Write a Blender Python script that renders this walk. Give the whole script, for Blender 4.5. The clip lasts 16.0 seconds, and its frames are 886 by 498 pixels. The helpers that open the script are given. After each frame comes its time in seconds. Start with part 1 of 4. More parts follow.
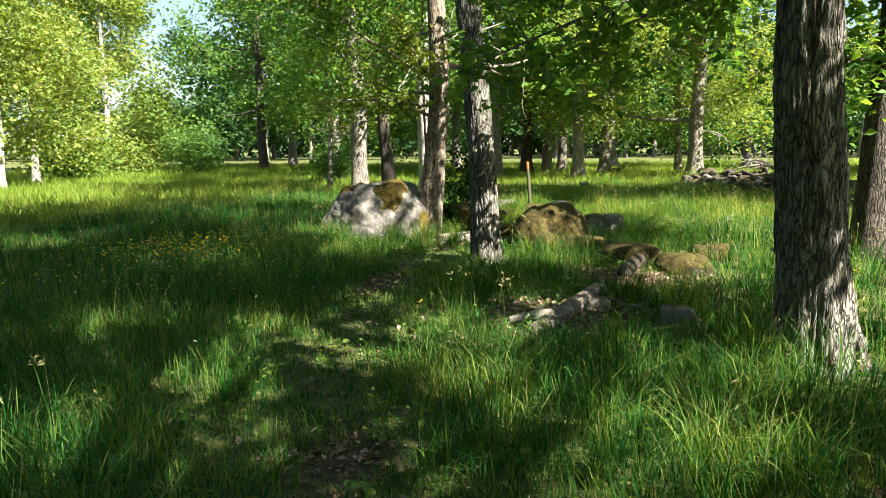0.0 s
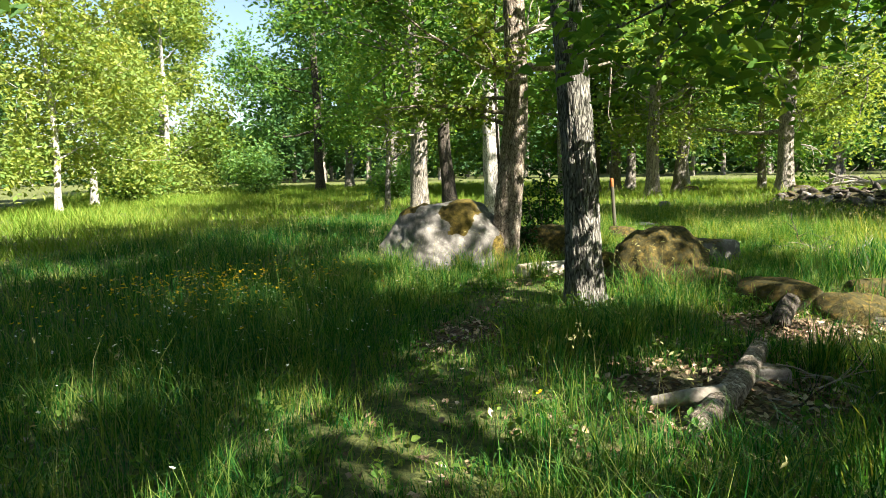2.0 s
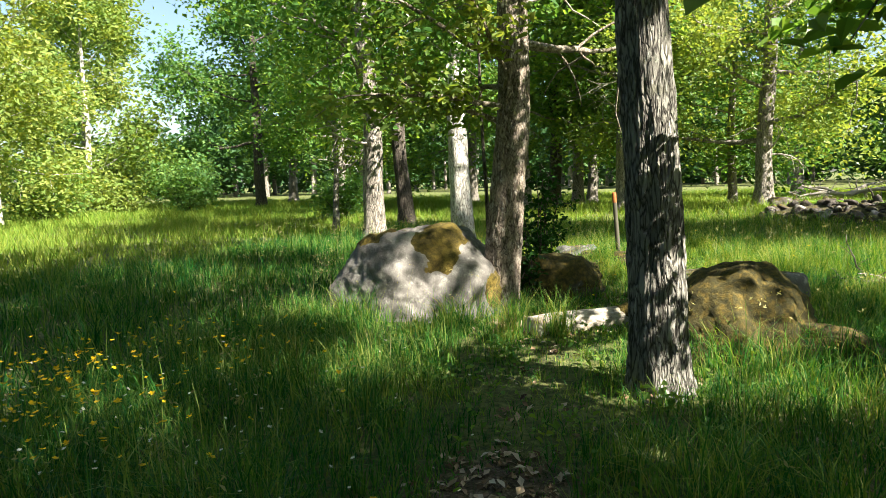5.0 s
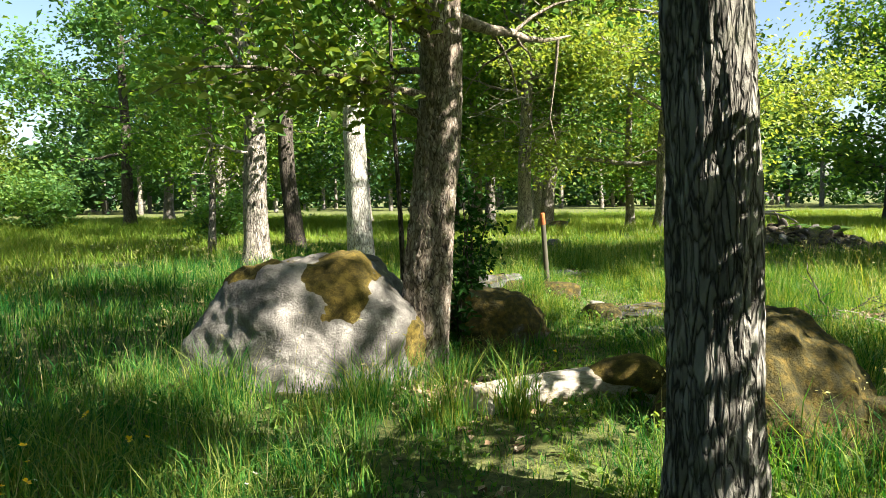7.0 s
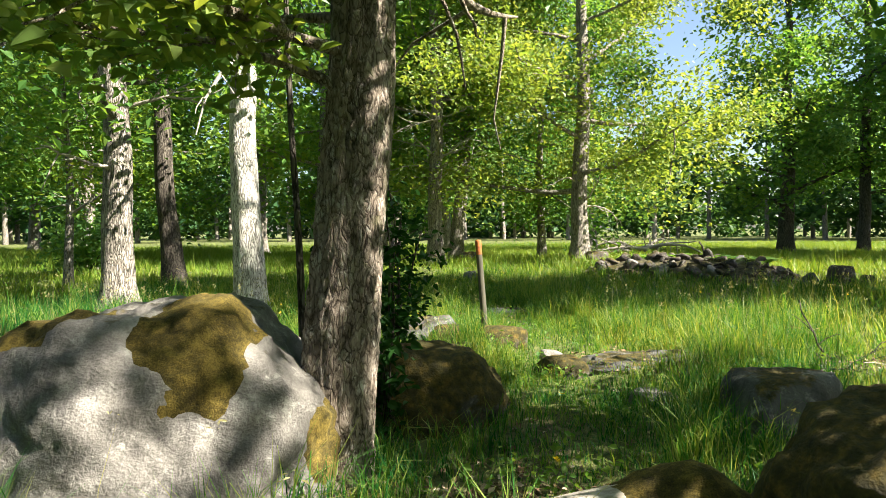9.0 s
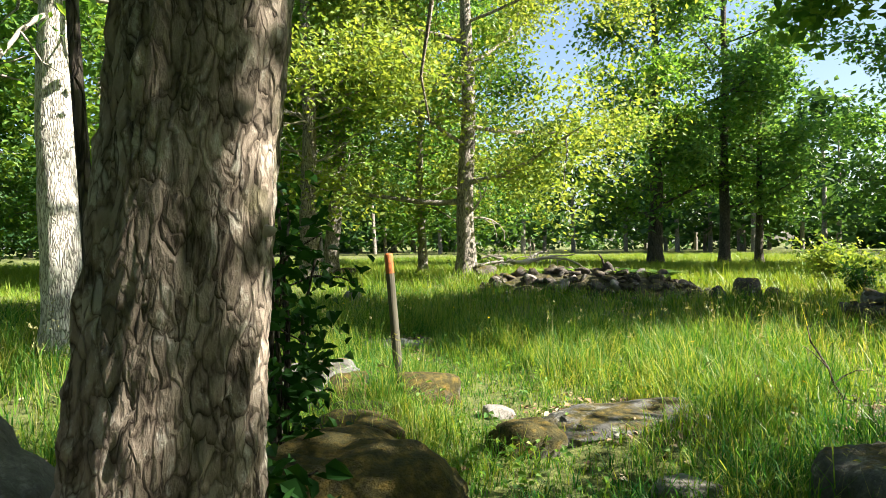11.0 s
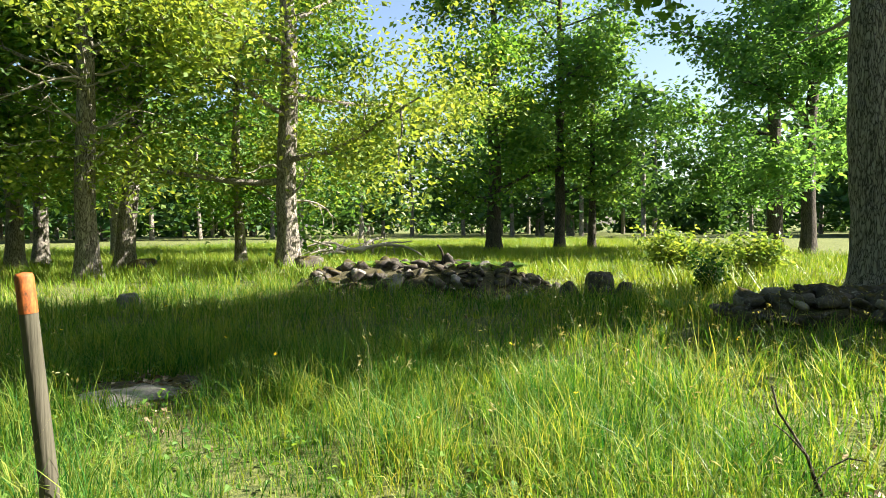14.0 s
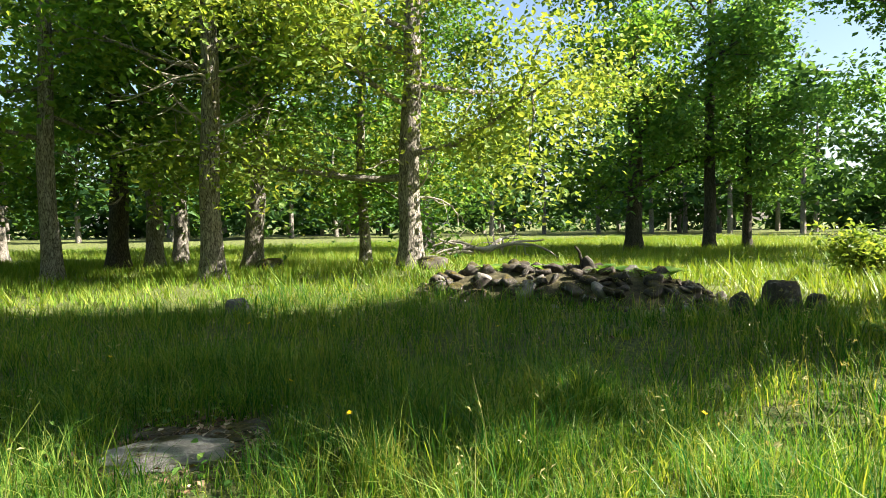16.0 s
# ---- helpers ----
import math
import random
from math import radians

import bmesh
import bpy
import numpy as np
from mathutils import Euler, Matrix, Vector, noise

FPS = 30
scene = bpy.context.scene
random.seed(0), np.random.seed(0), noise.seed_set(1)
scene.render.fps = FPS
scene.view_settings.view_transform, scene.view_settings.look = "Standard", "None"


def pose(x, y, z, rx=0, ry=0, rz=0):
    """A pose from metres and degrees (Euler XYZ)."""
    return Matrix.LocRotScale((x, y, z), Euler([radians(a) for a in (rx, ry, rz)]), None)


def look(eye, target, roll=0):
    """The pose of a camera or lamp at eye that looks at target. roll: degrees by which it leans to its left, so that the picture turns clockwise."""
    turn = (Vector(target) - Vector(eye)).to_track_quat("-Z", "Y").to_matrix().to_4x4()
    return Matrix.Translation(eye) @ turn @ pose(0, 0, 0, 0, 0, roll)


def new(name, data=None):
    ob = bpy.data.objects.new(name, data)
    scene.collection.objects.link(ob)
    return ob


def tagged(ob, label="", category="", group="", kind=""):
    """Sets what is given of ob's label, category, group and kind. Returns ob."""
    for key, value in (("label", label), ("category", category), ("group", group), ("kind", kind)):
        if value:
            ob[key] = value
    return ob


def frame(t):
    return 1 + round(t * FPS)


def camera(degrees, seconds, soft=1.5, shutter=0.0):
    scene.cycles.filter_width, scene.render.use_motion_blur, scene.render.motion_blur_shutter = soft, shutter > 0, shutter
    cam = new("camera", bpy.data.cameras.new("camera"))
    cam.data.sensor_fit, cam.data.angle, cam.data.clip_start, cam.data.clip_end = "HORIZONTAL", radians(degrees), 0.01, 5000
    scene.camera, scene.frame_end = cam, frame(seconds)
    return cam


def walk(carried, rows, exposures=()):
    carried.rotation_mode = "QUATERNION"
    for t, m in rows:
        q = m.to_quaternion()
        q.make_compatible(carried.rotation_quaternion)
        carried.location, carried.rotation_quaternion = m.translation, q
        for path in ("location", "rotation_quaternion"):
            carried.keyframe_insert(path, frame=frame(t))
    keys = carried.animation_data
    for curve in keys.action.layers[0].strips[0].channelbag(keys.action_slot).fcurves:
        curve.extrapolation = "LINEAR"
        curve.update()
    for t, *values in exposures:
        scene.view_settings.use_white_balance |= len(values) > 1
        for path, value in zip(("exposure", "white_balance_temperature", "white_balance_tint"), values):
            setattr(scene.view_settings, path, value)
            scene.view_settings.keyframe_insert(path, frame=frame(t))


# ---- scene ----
cam = camera(66.5, 16.0, soft=0.5)
PATH = [
    (0, (1.614, 2.84, 1.581), (1.308, 4.794, 1.283), -0.5),
    (0.5, (1.492, 3.277, 1.579), (1.127, 5.218, 1.269), -0.7),
    (1, (1.323, 3.722, 1.554), (0.942, 5.659, 1.231), -1.1),
    (1.5, (1.191, 4.176, 1.517), (0.739, 6.102, 1.223), -1.5),
    (2, (1.006, 4.559, 1.488), (0.539, 6.489, 1.252), -1.1),
    (2.5, (0.859, 4.964, 1.475), (0.393, 6.899, 1.27), -0.9),
    (3, (0.701, 5.339, 1.501), (0.226, 7.272, 1.303), -0.7),
    (3.5, (0.532, 5.73, 1.529), (0.107, 7.675, 1.333), -1.3),
    (3.7, (0.482, 5.873, 1.492), (0.074, 7.821, 1.291), -1.8),
    (5.8, (-0.149, 7.965, 1.512), (-0.362, 9.943, 1.308), -1.0),
    (6, (-0.185, 8.118, 1.539), (-0.361, 10.099, 1.334), -1.2),
    (6.5, (-0.256, 8.608, 1.491), (-0.328, 10.599, 1.308), -1.2),
    (7, (-0.344, 9.124, 1.444), (-0.335, 11.118, 1.296), -0.6),
    (7.5, (-0.373, 9.643, 1.427), (-0.303, 11.638, 1.293), -0.7),
    (8, (-0.406, 10.144, 1.451), (-0.284, 12.137, 1.348), -0.5),
    (8.2, (-0.439, 10.359, 1.425), (-0.277, 12.351, 1.344), -0.3),
    (10.3, (-0.462, 12.452, 1.31), (0.012, 14.394, 1.279), -0.2),
    (10.5, (-0.437, 12.714, 1.302), (0.071, 14.648, 1.292), -0.0),
    (11, (-0.376, 13.273, 1.305), (0.304, 15.154, 1.29), -0.6),
    (11.5, (-0.225, 13.769, 1.313), (0.585, 15.597, 1.284), -1.0),
    (12, (-0.039, 14.179, 1.343), (0.956, 15.913, 1.302), -0.5),
    (12.5, (0.264, 14.524, 1.368), (1.444, 16.137, 1.305), -0.7),
    (13, (0.52, 14.86, 1.414), (1.705, 16.469, 1.337), -0.7),
    (13.5, (0.771, 15.165, 1.433), (1.942, 16.786, 1.395), -1.0),
    (14, (1.033, 15.474, 1.411), (2.132, 17.144, 1.342), -0.5),
    (14.5, (1.153, 15.954, 1.388), (2.164, 17.678, 1.316), 0.1),
    (15, (1.308, 16.353, 1.368), (2.286, 18.095, 1.285), -0.6),
    (15.5, (1.598, 16.661, 1.411), (2.53, 18.428, 1.317), -0.8),
    (16, (1.897, 16.961, 1.438), (2.653, 18.811, 1.365), -0.8),
]
walk(cam, [(t, look(eye, target, roll)) for t, eye, target, roll in PATH])

# ---------------------------------------------------------------- light
SUN_HEADING, SUN_ELEV = 121.0, 42.0
world = bpy.data.worlds.new("sky")
scene.world = world
world.use_nodes = True
wn = world.node_tree.nodes
sky = wn.new("ShaderNodeTexSky")
sky.sky_type = "NISHITA"
sky.sun_disc = False
sky.sun_elevation = radians(SUN_ELEV)
sky.sun_rotation = radians(SUN_HEADING)
sky.dust_density = 1.5
wn["Background"].inputs["Strength"].default_value = 0.05
world.node_tree.links.new(sky.outputs[0], wn["Background"].inputs["Color"])
sun_data = bpy.data.lights.new("sun", "SUN")
sun_data.energy = 5.0
sun_data.angle = radians(0.53)
sun_data.color = (1.0, 0.91, 0.77)
sun = new("sun", sun_data)
sh, se = radians(SUN_HEADING), radians(SUN_ELEV)
SUN_DIR = Vector((math.sin(sh) * math.cos(se), math.cos(sh) * math.cos(se), math.sin(se)))
sun.matrix_world = look(SUN_DIR * 60, (0, 0, 0))
scene.view_settings.exposure = 2.3


# ---------------------------------------------------------------- materials
def material(name):
    m = bpy.data.materials.new(name)
    m.use_nodes = True
    nt = m.node_tree
    nt.nodes.clear()
    out = nt.nodes.new("ShaderNodeOutputMaterial")
    return m, nt, out


def node(nt, kind, **inputs):
    n = nt.nodes.new(kind)
    for key, value in inputs.items():
        n.inputs[key.replace("_", " ")].default_value = value
    return n


def ramp(nt, fac, stops):
    r = nt.nodes.new("ShaderNodeValToRGB")
    el = r.color_ramp.elements
    while len(el) < len(stops):
        el.new(0.5)
    for e, (p, c) in zip(el, stops):
        e.position, e.color = p, (*c, 1.0)
    nt.links.new(fac, r.inputs[0])
    return r.outputs[0]


def mixed(nt, fac, a, b, blend="MIX"):
    m = nt.nodes.new("ShaderNodeMix")
    m.data_type, m.blend_type = "RGBA", blend
    for slot, v in ((0, fac), (6, a), (7, b)):
        if hasattr(v, "is_linked"):
            nt.links.new(v, m.inputs[slot])
        elif isinstance(v, tuple):
            m.inputs[slot].default_value = (*v, 1.0)
        else:
            m.inputs[slot].default_value = v
    return m.outputs[2]


def math_node(nt, op, a, b=0.0, clamp=False):
    m = nt.nodes.new("ShaderNodeMath")
    m.operation, m.use_clamp = op, clamp
    for slot, v in ((0, a), (1, b)):
        if hasattr(v, "is_linked"):
            nt.links.new(v, m.inputs[slot])
        else:
            m.inputs[slot].default_value = v
    return m.outputs[0]


def noise_tex(nt, coord, scale, detail=4.0, rough=0.6):
    n = node(nt, "ShaderNodeTexNoise", Scale=scale, Detail=detail, Roughness=rough)
    nt.links.new(coord, n.inputs["Vector"])
    return n.outputs["Fac"]


def world_pos(nt, scale=(1, 1, 1)):
    g = nt.nodes.new("ShaderNodeNewGeometry")
    mp = nt.nodes.new("ShaderNodeMapping")
    mp.inputs["Scale"].default_value = scale
    nt.links.new(g.outputs["Position"], mp.inputs["Vector"])
    return mp.outputs[0]


def leafy(name, stops, translucency=0.45, patch=0.25, gloss=0.035, rough=0.45, single=0.28):
    """Thin green blades or leaves: light is scattered on both sides."""
    m, nt, out = material(name)
    geo = nt.nodes.new("ShaderNodeNewGeometry")
    info = nt.nodes.new("ShaderNodeObjectInfo")
    big = noise_tex(nt, world_pos(nt), patch, 2.0)
    clump = noise_tex(nt, world_pos(nt), 1.6, 2.0)
    f = math_node(nt, "ADD", math_node(nt, "MULTIPLY", geo.outputs["Random Per Island"], single),
                  math_node(nt, "ADD", math_node(nt, "MULTIPLY", big, 0.4), math_node(nt, "MULTIPLY", clump, 0.6 - single)))
    f = math_node(nt, "ADD", f, math_node(nt, "MULTIPLY", math_node(nt, "SUBTRACT", info.outputs["Random"], 0.5), 0.18), clamp=True)
    col = ramp(nt, f, stops)
    dif = nt.nodes.new("ShaderNodeBsdfDiffuse")
    tra = nt.nodes.new("ShaderNodeBsdfTranslucent")
    glo = nt.nodes.new("ShaderNodeBsdfGlossy")
    glo.inputs["Roughness"].default_value = rough
    nt.links.new(col, dif.inputs["Color"])
    warm = mixed(nt, 1.0, col, (1.55, 1.35, 0.52), "MULTIPLY")
    nt.links.new(warm, tra.inputs["Color"])
    s1 = nt.nodes.new("ShaderNodeMixShader")
    s1.inputs[0].default_value = translucency
    nt.links.new(dif.outputs[0], s1.inputs[1])
    nt.links.new(tra.outputs[0], s1.inputs[2])
    s2 = nt.nodes.new("ShaderNodeMixShader")
    fres = node(nt, "ShaderNodeFresnel", IOR=1.35)
    nt.links.new(math_node(nt, "MULTIPLY", fres.outputs[0], gloss), s2.inputs[0])
    nt.links.new(s1.outputs[0], s2.inputs[1])
    nt.links.new(glo.outputs[0], s2.inputs[2])
    nt.links.new(s2.outputs[0], out.inputs[0])
    return m


def surface(name, color_socket_maker, rough=0.85, bump=None):
    m, nt, out = material(name)
    b = node(nt, "ShaderNodeBsdfPrincipled", Roughness=rough)
    b.inputs["Specular IOR Level"].default_value = 0.3
    col, height, dist = color_socket_maker(nt)
    if isinstance(col, tuple):
        b.inputs["Base Color"].default_value = (*col, 1)
    else:
        nt.links.new(col, b.inputs["Base Color"])
    if height is not None:
        bp = node(nt, "ShaderNodeBump", Strength=0.9, Distance=dist)
        nt.links.new(height, bp.inputs["Height"])
        nt.links.new(bp.outputs[0], b.inputs["Normal"])
    nt.links.new(b.outputs[0], out.inputs[0])
    return m


def bark_maker(dark, mid, pale, lichen, amount, moss=0.0, plates=30.0, tall=0.2, deep=0.5):
    def make(nt):
        p = world_pos(nt, (1, 1, tall))
        warp = node(nt, "ShaderNodeTexNoise", Scale=14.0, Detail=3.0)
        nt.links.new(p, warp.inputs["Vector"])
        shift = nt.nodes.new("ShaderNodeVectorMath")
        shift.operation = "MULTIPLY_ADD"
        shift.inputs[1].default_value = (0.11, 0.11, 0.11)
        nt.links.new(warp.outputs["Color"], shift.inputs[0])
        nt.links.new(p, shift.inputs[2])
        edge = node(nt, "ShaderNodeTexVoronoi", Scale=plates)
        edge.feature = "DISTANCE_TO_EDGE"
        cell = node(nt, "ShaderNodeTexVoronoi", Scale=plates)
        for v in (edge, cell):
            nt.links.new(shift.outputs[0], v.inputs["Vector"])
        crack = math_node(nt, "MULTIPLY", edge.outputs["Distance"], 5.0, clamp=True)
        tone = nt.nodes.new("ShaderNodeSeparateColor")
        nt.links.new(cell.outputs["Color"], tone.inputs[0])
        fine = noise_tex(nt, world_pos(nt, (1, 1, 0.45)), 70.0, 5.0, 0.75)
        slim = noise_tex(nt, world_pos(nt, (1, 1, 0.3)), 34.0, 4.0, 0.6)
        h = math_node(nt, "ADD", math_node(nt, "MULTIPLY", crack, deep), math_node(nt, "ADD", math_node(nt, "MULTIPLY", fine, 0.55 - deep * 0.5), math_node(nt, "MULTIPLY", slim, 0.55 - deep * 0.5)))
        shade = math_node(nt, "ADD", h, math_node(nt, "MULTIPLY", math_node(nt, "SUBTRACT", tone.outputs[0], 0.5), 0.3))
        col = ramp(nt, shade, ((0.3, dark), (0.56, mid), (0.9, pale)))
        spot = noise_tex(nt, world_pos(nt, (1, 1, 0.6)), 13.0, 6.0, 0.75)
        mask = math_node(nt, "MULTIPLY", math_node(nt, "SUBTRACT", spot, 0.66 - amount * 0.2), 11.0, clamp=True)
        mask = math_node(nt, "MULTIPLY", mask, math_node(nt, "MULTIPLY", crack, 0.8))
        col = mixed(nt, mask, col, lichen)
        if moss:
            g = noise_tex(nt, world_pos(nt), 2.6, 4.0)
            mm = math_node(nt, "MULTIPLY", math_node(nt, "SUBTRACT", g, 0.62 - moss * 0.2), 7.0, clamp=True)
            col = mixed(nt, math_node(nt, "MULTIPLY", mm, 0.6), col, (0.09, 0.10, 0.03))
        return col, h, 0.03
    return make


M_BARK = surface("oak_bark", bark_maker((0.045, 0.042, 0.036), (0.15, 0.145, 0.125), (0.30, 0.295, 0.26), (0.44, 0.47, 0.41), 0.35, 0.3))
M_BARK_FAR = surface("grey_bark", bark_maker((0.05, 0.045, 0.038), (0.20, 0.18, 0.155), (0.36, 0.33, 0.29), (0.42, 0.42, 0.38), 0.4))
M_BARK_BROWN = surface("rough_brown_bark", bark_maker((0.04, 0.03, 0.022), (0.2, 0.165, 0.13), (0.40, 0.345, 0.285), (0.55, 0.53, 0.47), 0.65, 0.2, 30.0, 0.4, 0.26))
M_BARK_PALE = surface("pale_bark", bark_maker((0.16, 0.15, 0.13), (0.45, 0.43, 0.39), (0.66, 0.64, 0.6), (0.7, 0.7, 0.66), 0.5))
# Darkest bark; on trunks under canopy their shade is put into the colour
M_BARK_DARK = surface("dark_shaded_bark", bark_maker((0.02, 0.017, 0.014), (0.06, 0.05, 0.04), (0.13, 0.115, 0.095), (0.2, 0.2, 0.17), 0.2))


def dead_maker(nt):
    p = world_pos(nt)
    n = noise_tex(nt, p, 22.0, 5.0)
    return ramp(nt, n, ((0.3, (0.17, 0.15, 0.125)), (0.7, (0.40, 0.37, 0.32)))), n, 0.01


M_DEAD = surface("bleached_dead_wood", dead_maker)


def pale_wood_maker(nt):
    n = noise_tex(nt, world_pos(nt, (4, 14, 14)), 2.2, 6.0, 0.7)
    g = noise_tex(nt, world_pos(nt), 5.0, 5.0, 0.7)
    col = ramp(nt, n, ((0.3, (0.14, 0.115, 0.085)), (0.48, (0.40, 0.36, 0.30)), (0.7, (0.60, 0.56, 0.49))))
    mk = math_node(nt, "MULTIPLY", math_node(nt, "SUBTRACT", g, 0.54), 7.0, clamp=True)
    return mixed(nt, math_node(nt, "MULTIPLY", mk, 0.8), col, (0.16, 0.12, 0.035)), n, 0.02


M_LOG = surface("weathered_barkless_log", pale_wood_maker)


def rock_maker(base, pale, moss_amount):
    def make(nt):
        p = world_pos(nt)
        a = noise_tex(nt, p, 3.0, 6.0, 0.65)
        g = noise_tex(nt, p, 60.0, 4.0, 0.7)
        v = node(nt, "ShaderNodeTexVoronoi", Scale=9.0)
        nt.links.new(p, v.inputs["Vector"])
        col = ramp(nt, math_node(nt, "ADD", math_node(nt, "MULTIPLY", a, 0.7), math_node(nt, "MULTIPLY", g, 0.35)),
                   ((0.3, tuple(c * 0.4 for c in base)), (0.5, base), (0.72, pale)))
        lich = math_node(nt, "MULTIPLY", math_node(nt, "SUBTRACT", noise_tex(nt, p, 7.0, 6.0, 0.75), 0.56), 12.0, clamp=True)
        col = mixed(nt, math_node(nt, "MULTIPLY", lich, 0.5), col, (0.5, 0.5, 0.45))
        stain = math_node(nt, "MULTIPLY", math_node(nt, "SUBTRACT", noise_tex(nt, world_pos(nt, (1, 1, 0.45)), 2.6, 7.0, 0.74), 0.47), 6.0, clamp=True)
        col = mixed(nt, math_node(nt, "MULTIPLY", stain, 0.8), col, tuple(c * 0.35 for c in base))
        if moss_amount:
            geo = nt.nodes.new("ShaderNodeNewGeometry")
            sep = nt.nodes.new("ShaderNodeSeparateXYZ")
            nt.links.new(geo.outputs["Normal"], sep.inputs[0])
            up = math_node(nt, "ADD", math_node(nt, "MULTIPLY", sep.outputs[2], 0.35), noise_tex(nt, p, 3.4, 6.0, 0.7))
            mk = math_node(nt, "MULTIPLY", math_node(nt, "SUBTRACT", up, 0.95 - moss_amount * 0.35), 9.0, clamp=True)
            mcol = ramp(nt, noise_tex(nt, p, 18.0, 4.0), ((0.3, (0.018, 0.02, 0.007)), (0.5, (0.052, 0.044, 0.011)), (0.74, (0.15, 0.105, 0.02))))
            col = mixed(nt, mk, col, mcol)
        h = math_node(nt, "ADD", math_node(nt, "MULTIPLY", a, 0.8), math_node(nt, "MULTIPLY", g, 0.25))
        return col, h, 0.07
    return make


M_ROCK = surface("grey_granite", rock_maker((0.20, 0.19, 0.175), (0.38, 0.365, 0.34), 0.2))
M_ROCK_DARK = surface("dark_granite", rock_maker((0.10, 0.10, 0.095), (0.16, 0.16, 0.15), 0.5))
M_ROCK_MOSSY = surface("mossy_granite", rock_maker((0.085, 0.08, 0.07), (0.2, 0.19, 0.17), 1.6))
M_ROCK_BROWN = surface("brown_field_stone", rock_maker((0.07, 0.06, 0.052), (0.19, 0.165, 0.145), 0.6))


def moss_maker(nt):
    p = world_pos(nt)
    n = noise_tex(nt, p, 9.0, 5.0, 0.7)
    f = noise_tex(nt, p, 130.0, 3.0, 0.7)
    s = math_node(nt, "ADD", math_node(nt, "MULTIPLY", n, 0.7), math_node(nt, "MULTIPLY", f, 0.35))
    return ramp(nt, s, ((0.36, (0.022, 0.02, 0.007)), (0.5, (0.085, 0.066, 0.015)), (0.66, (0.25, 0.185, 0.04)))), s, 0.03


M_MOSS = surface("golden_moss", moss_maker, 0.95)


def ground_maker(nt):
    p = world_pos(nt)
    a = noise_tex(nt, p, 0.9, 6.0, 0.65)
    b = noise_tex(nt, p, 14.0, 6.0, 0.7)
    c = noise_tex(nt, p, 75.0, 3.0, 0.7)
    soil = ramp(nt, math_node(nt, "ADD", math_node(nt, "MULTIPLY", b, 0.6), math_node(nt, "MULTIPLY", c, 0.4)),
                ((0.36, (0.03, 0.022, 0.014)), (0.5, (0.10, 0.075, 0.045)), (0.63, (0.27, 0.21, 0.14))))
    green = ramp(nt, b, ((0.35, (0.03, 0.055, 0.014)), (0.65, (0.17, 0.185, 0.055))))
    at = nt.nodes.new("ShaderNodeAttribute")
    at.attribute_name = "wear"
    worn = math_node(nt, "ADD", at.outputs["Fac"], math_node(nt, "MULTIPLY", math_node(nt, "SUBTRACT", a, 0.6), 1.2))
    mk = math_node(nt, "SUBTRACT", 1.0, math_node(nt, "MULTIPLY", worn, 2.2, clamp=True), clamp=True)
    return mixed(nt, mk, soil, green), math_node(nt, "ADD", b, math_node(nt, "MULTIPLY", c, 0.4)), 0.05


M_GROUND = surface("meadow_soil", ground_maker, 0.95)


def earth_maker(nt):
    p = world_pos(nt)
    b, c = noise_tex(nt, p, 9.0, 6.0, 0.7), noise_tex(nt, p, 60.0, 3.0, 0.7)
    s = math_node(nt, "ADD", math_node(nt, "MULTIPLY", b, 0.6), math_node(nt, "MULTIPLY", c, 0.4))
    return ramp(nt, s, ((0.36, (0.018, 0.015, 0.01)), (0.5, (0.06, 0.055, 0.026)), (0.64, (0.14, 0.12, 0.07)))), s, 0.05


M_EARTH = surface("dark_earth", earth_maker, 0.95)


def litter_maker(nt):
    geo = nt.nodes.new("ShaderNodeNewGeometry")
    return ramp(nt, geo.outputs["Random Per Island"], ((0.0, (0.07, 0.04, 0.02)), (0.4, (0.2, 0.13, 0.075)), (0.8, (0.38, 0.29, 0.19)), (1.0, (0.5, 0.43, 0.33)))), None, 0


M_LITTER = surface("dry_leaf_litter", litter_maker, 0.8)


def wood_maker(nt):
    n = noise_tex(nt, world_pos(nt, (30, 30, 1.2)), 2.0, 5.0)
    g = noise_tex(nt, world_pos(nt), 7.0, 4.0)
    c = ramp(nt, n, ((0.3, (0.03, 0.026, 0.022)), (0.7, (0.10, 0.09, 0.072))))
    return mixed(nt, math_node(nt, "MULTIPLY", g, 0.35), c, (0.12, 0.13, 0.07)), n, 0.006


M_POST = surface("weathered_post_wood", wood_maker, 0.8)


def paint_maker(nt):
    g = noise_tex(nt, world_pos(nt, (8, 8, 3)), 5.0, 6.0, 0.75)
    return ramp(nt, g, ((0.36, (0.1, 0.045, 0.02)), (0.5, (0.33, 0.095, 0.025)), (0.68, (0.5, 0.16, 0.04)))), g, 0.004


M_PAINT = surface("faded_orange_paint", paint_maker, 0.6)

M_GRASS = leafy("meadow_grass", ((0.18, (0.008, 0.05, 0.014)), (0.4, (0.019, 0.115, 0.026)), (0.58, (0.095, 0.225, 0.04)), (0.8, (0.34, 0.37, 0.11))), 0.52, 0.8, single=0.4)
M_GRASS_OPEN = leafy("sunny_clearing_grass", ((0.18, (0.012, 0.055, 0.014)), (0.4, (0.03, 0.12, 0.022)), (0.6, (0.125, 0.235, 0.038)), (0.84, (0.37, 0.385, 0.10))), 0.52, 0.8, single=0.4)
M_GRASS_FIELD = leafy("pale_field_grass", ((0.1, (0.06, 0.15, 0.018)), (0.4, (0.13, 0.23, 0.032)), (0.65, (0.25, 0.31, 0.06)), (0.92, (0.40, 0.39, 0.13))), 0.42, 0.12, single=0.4)
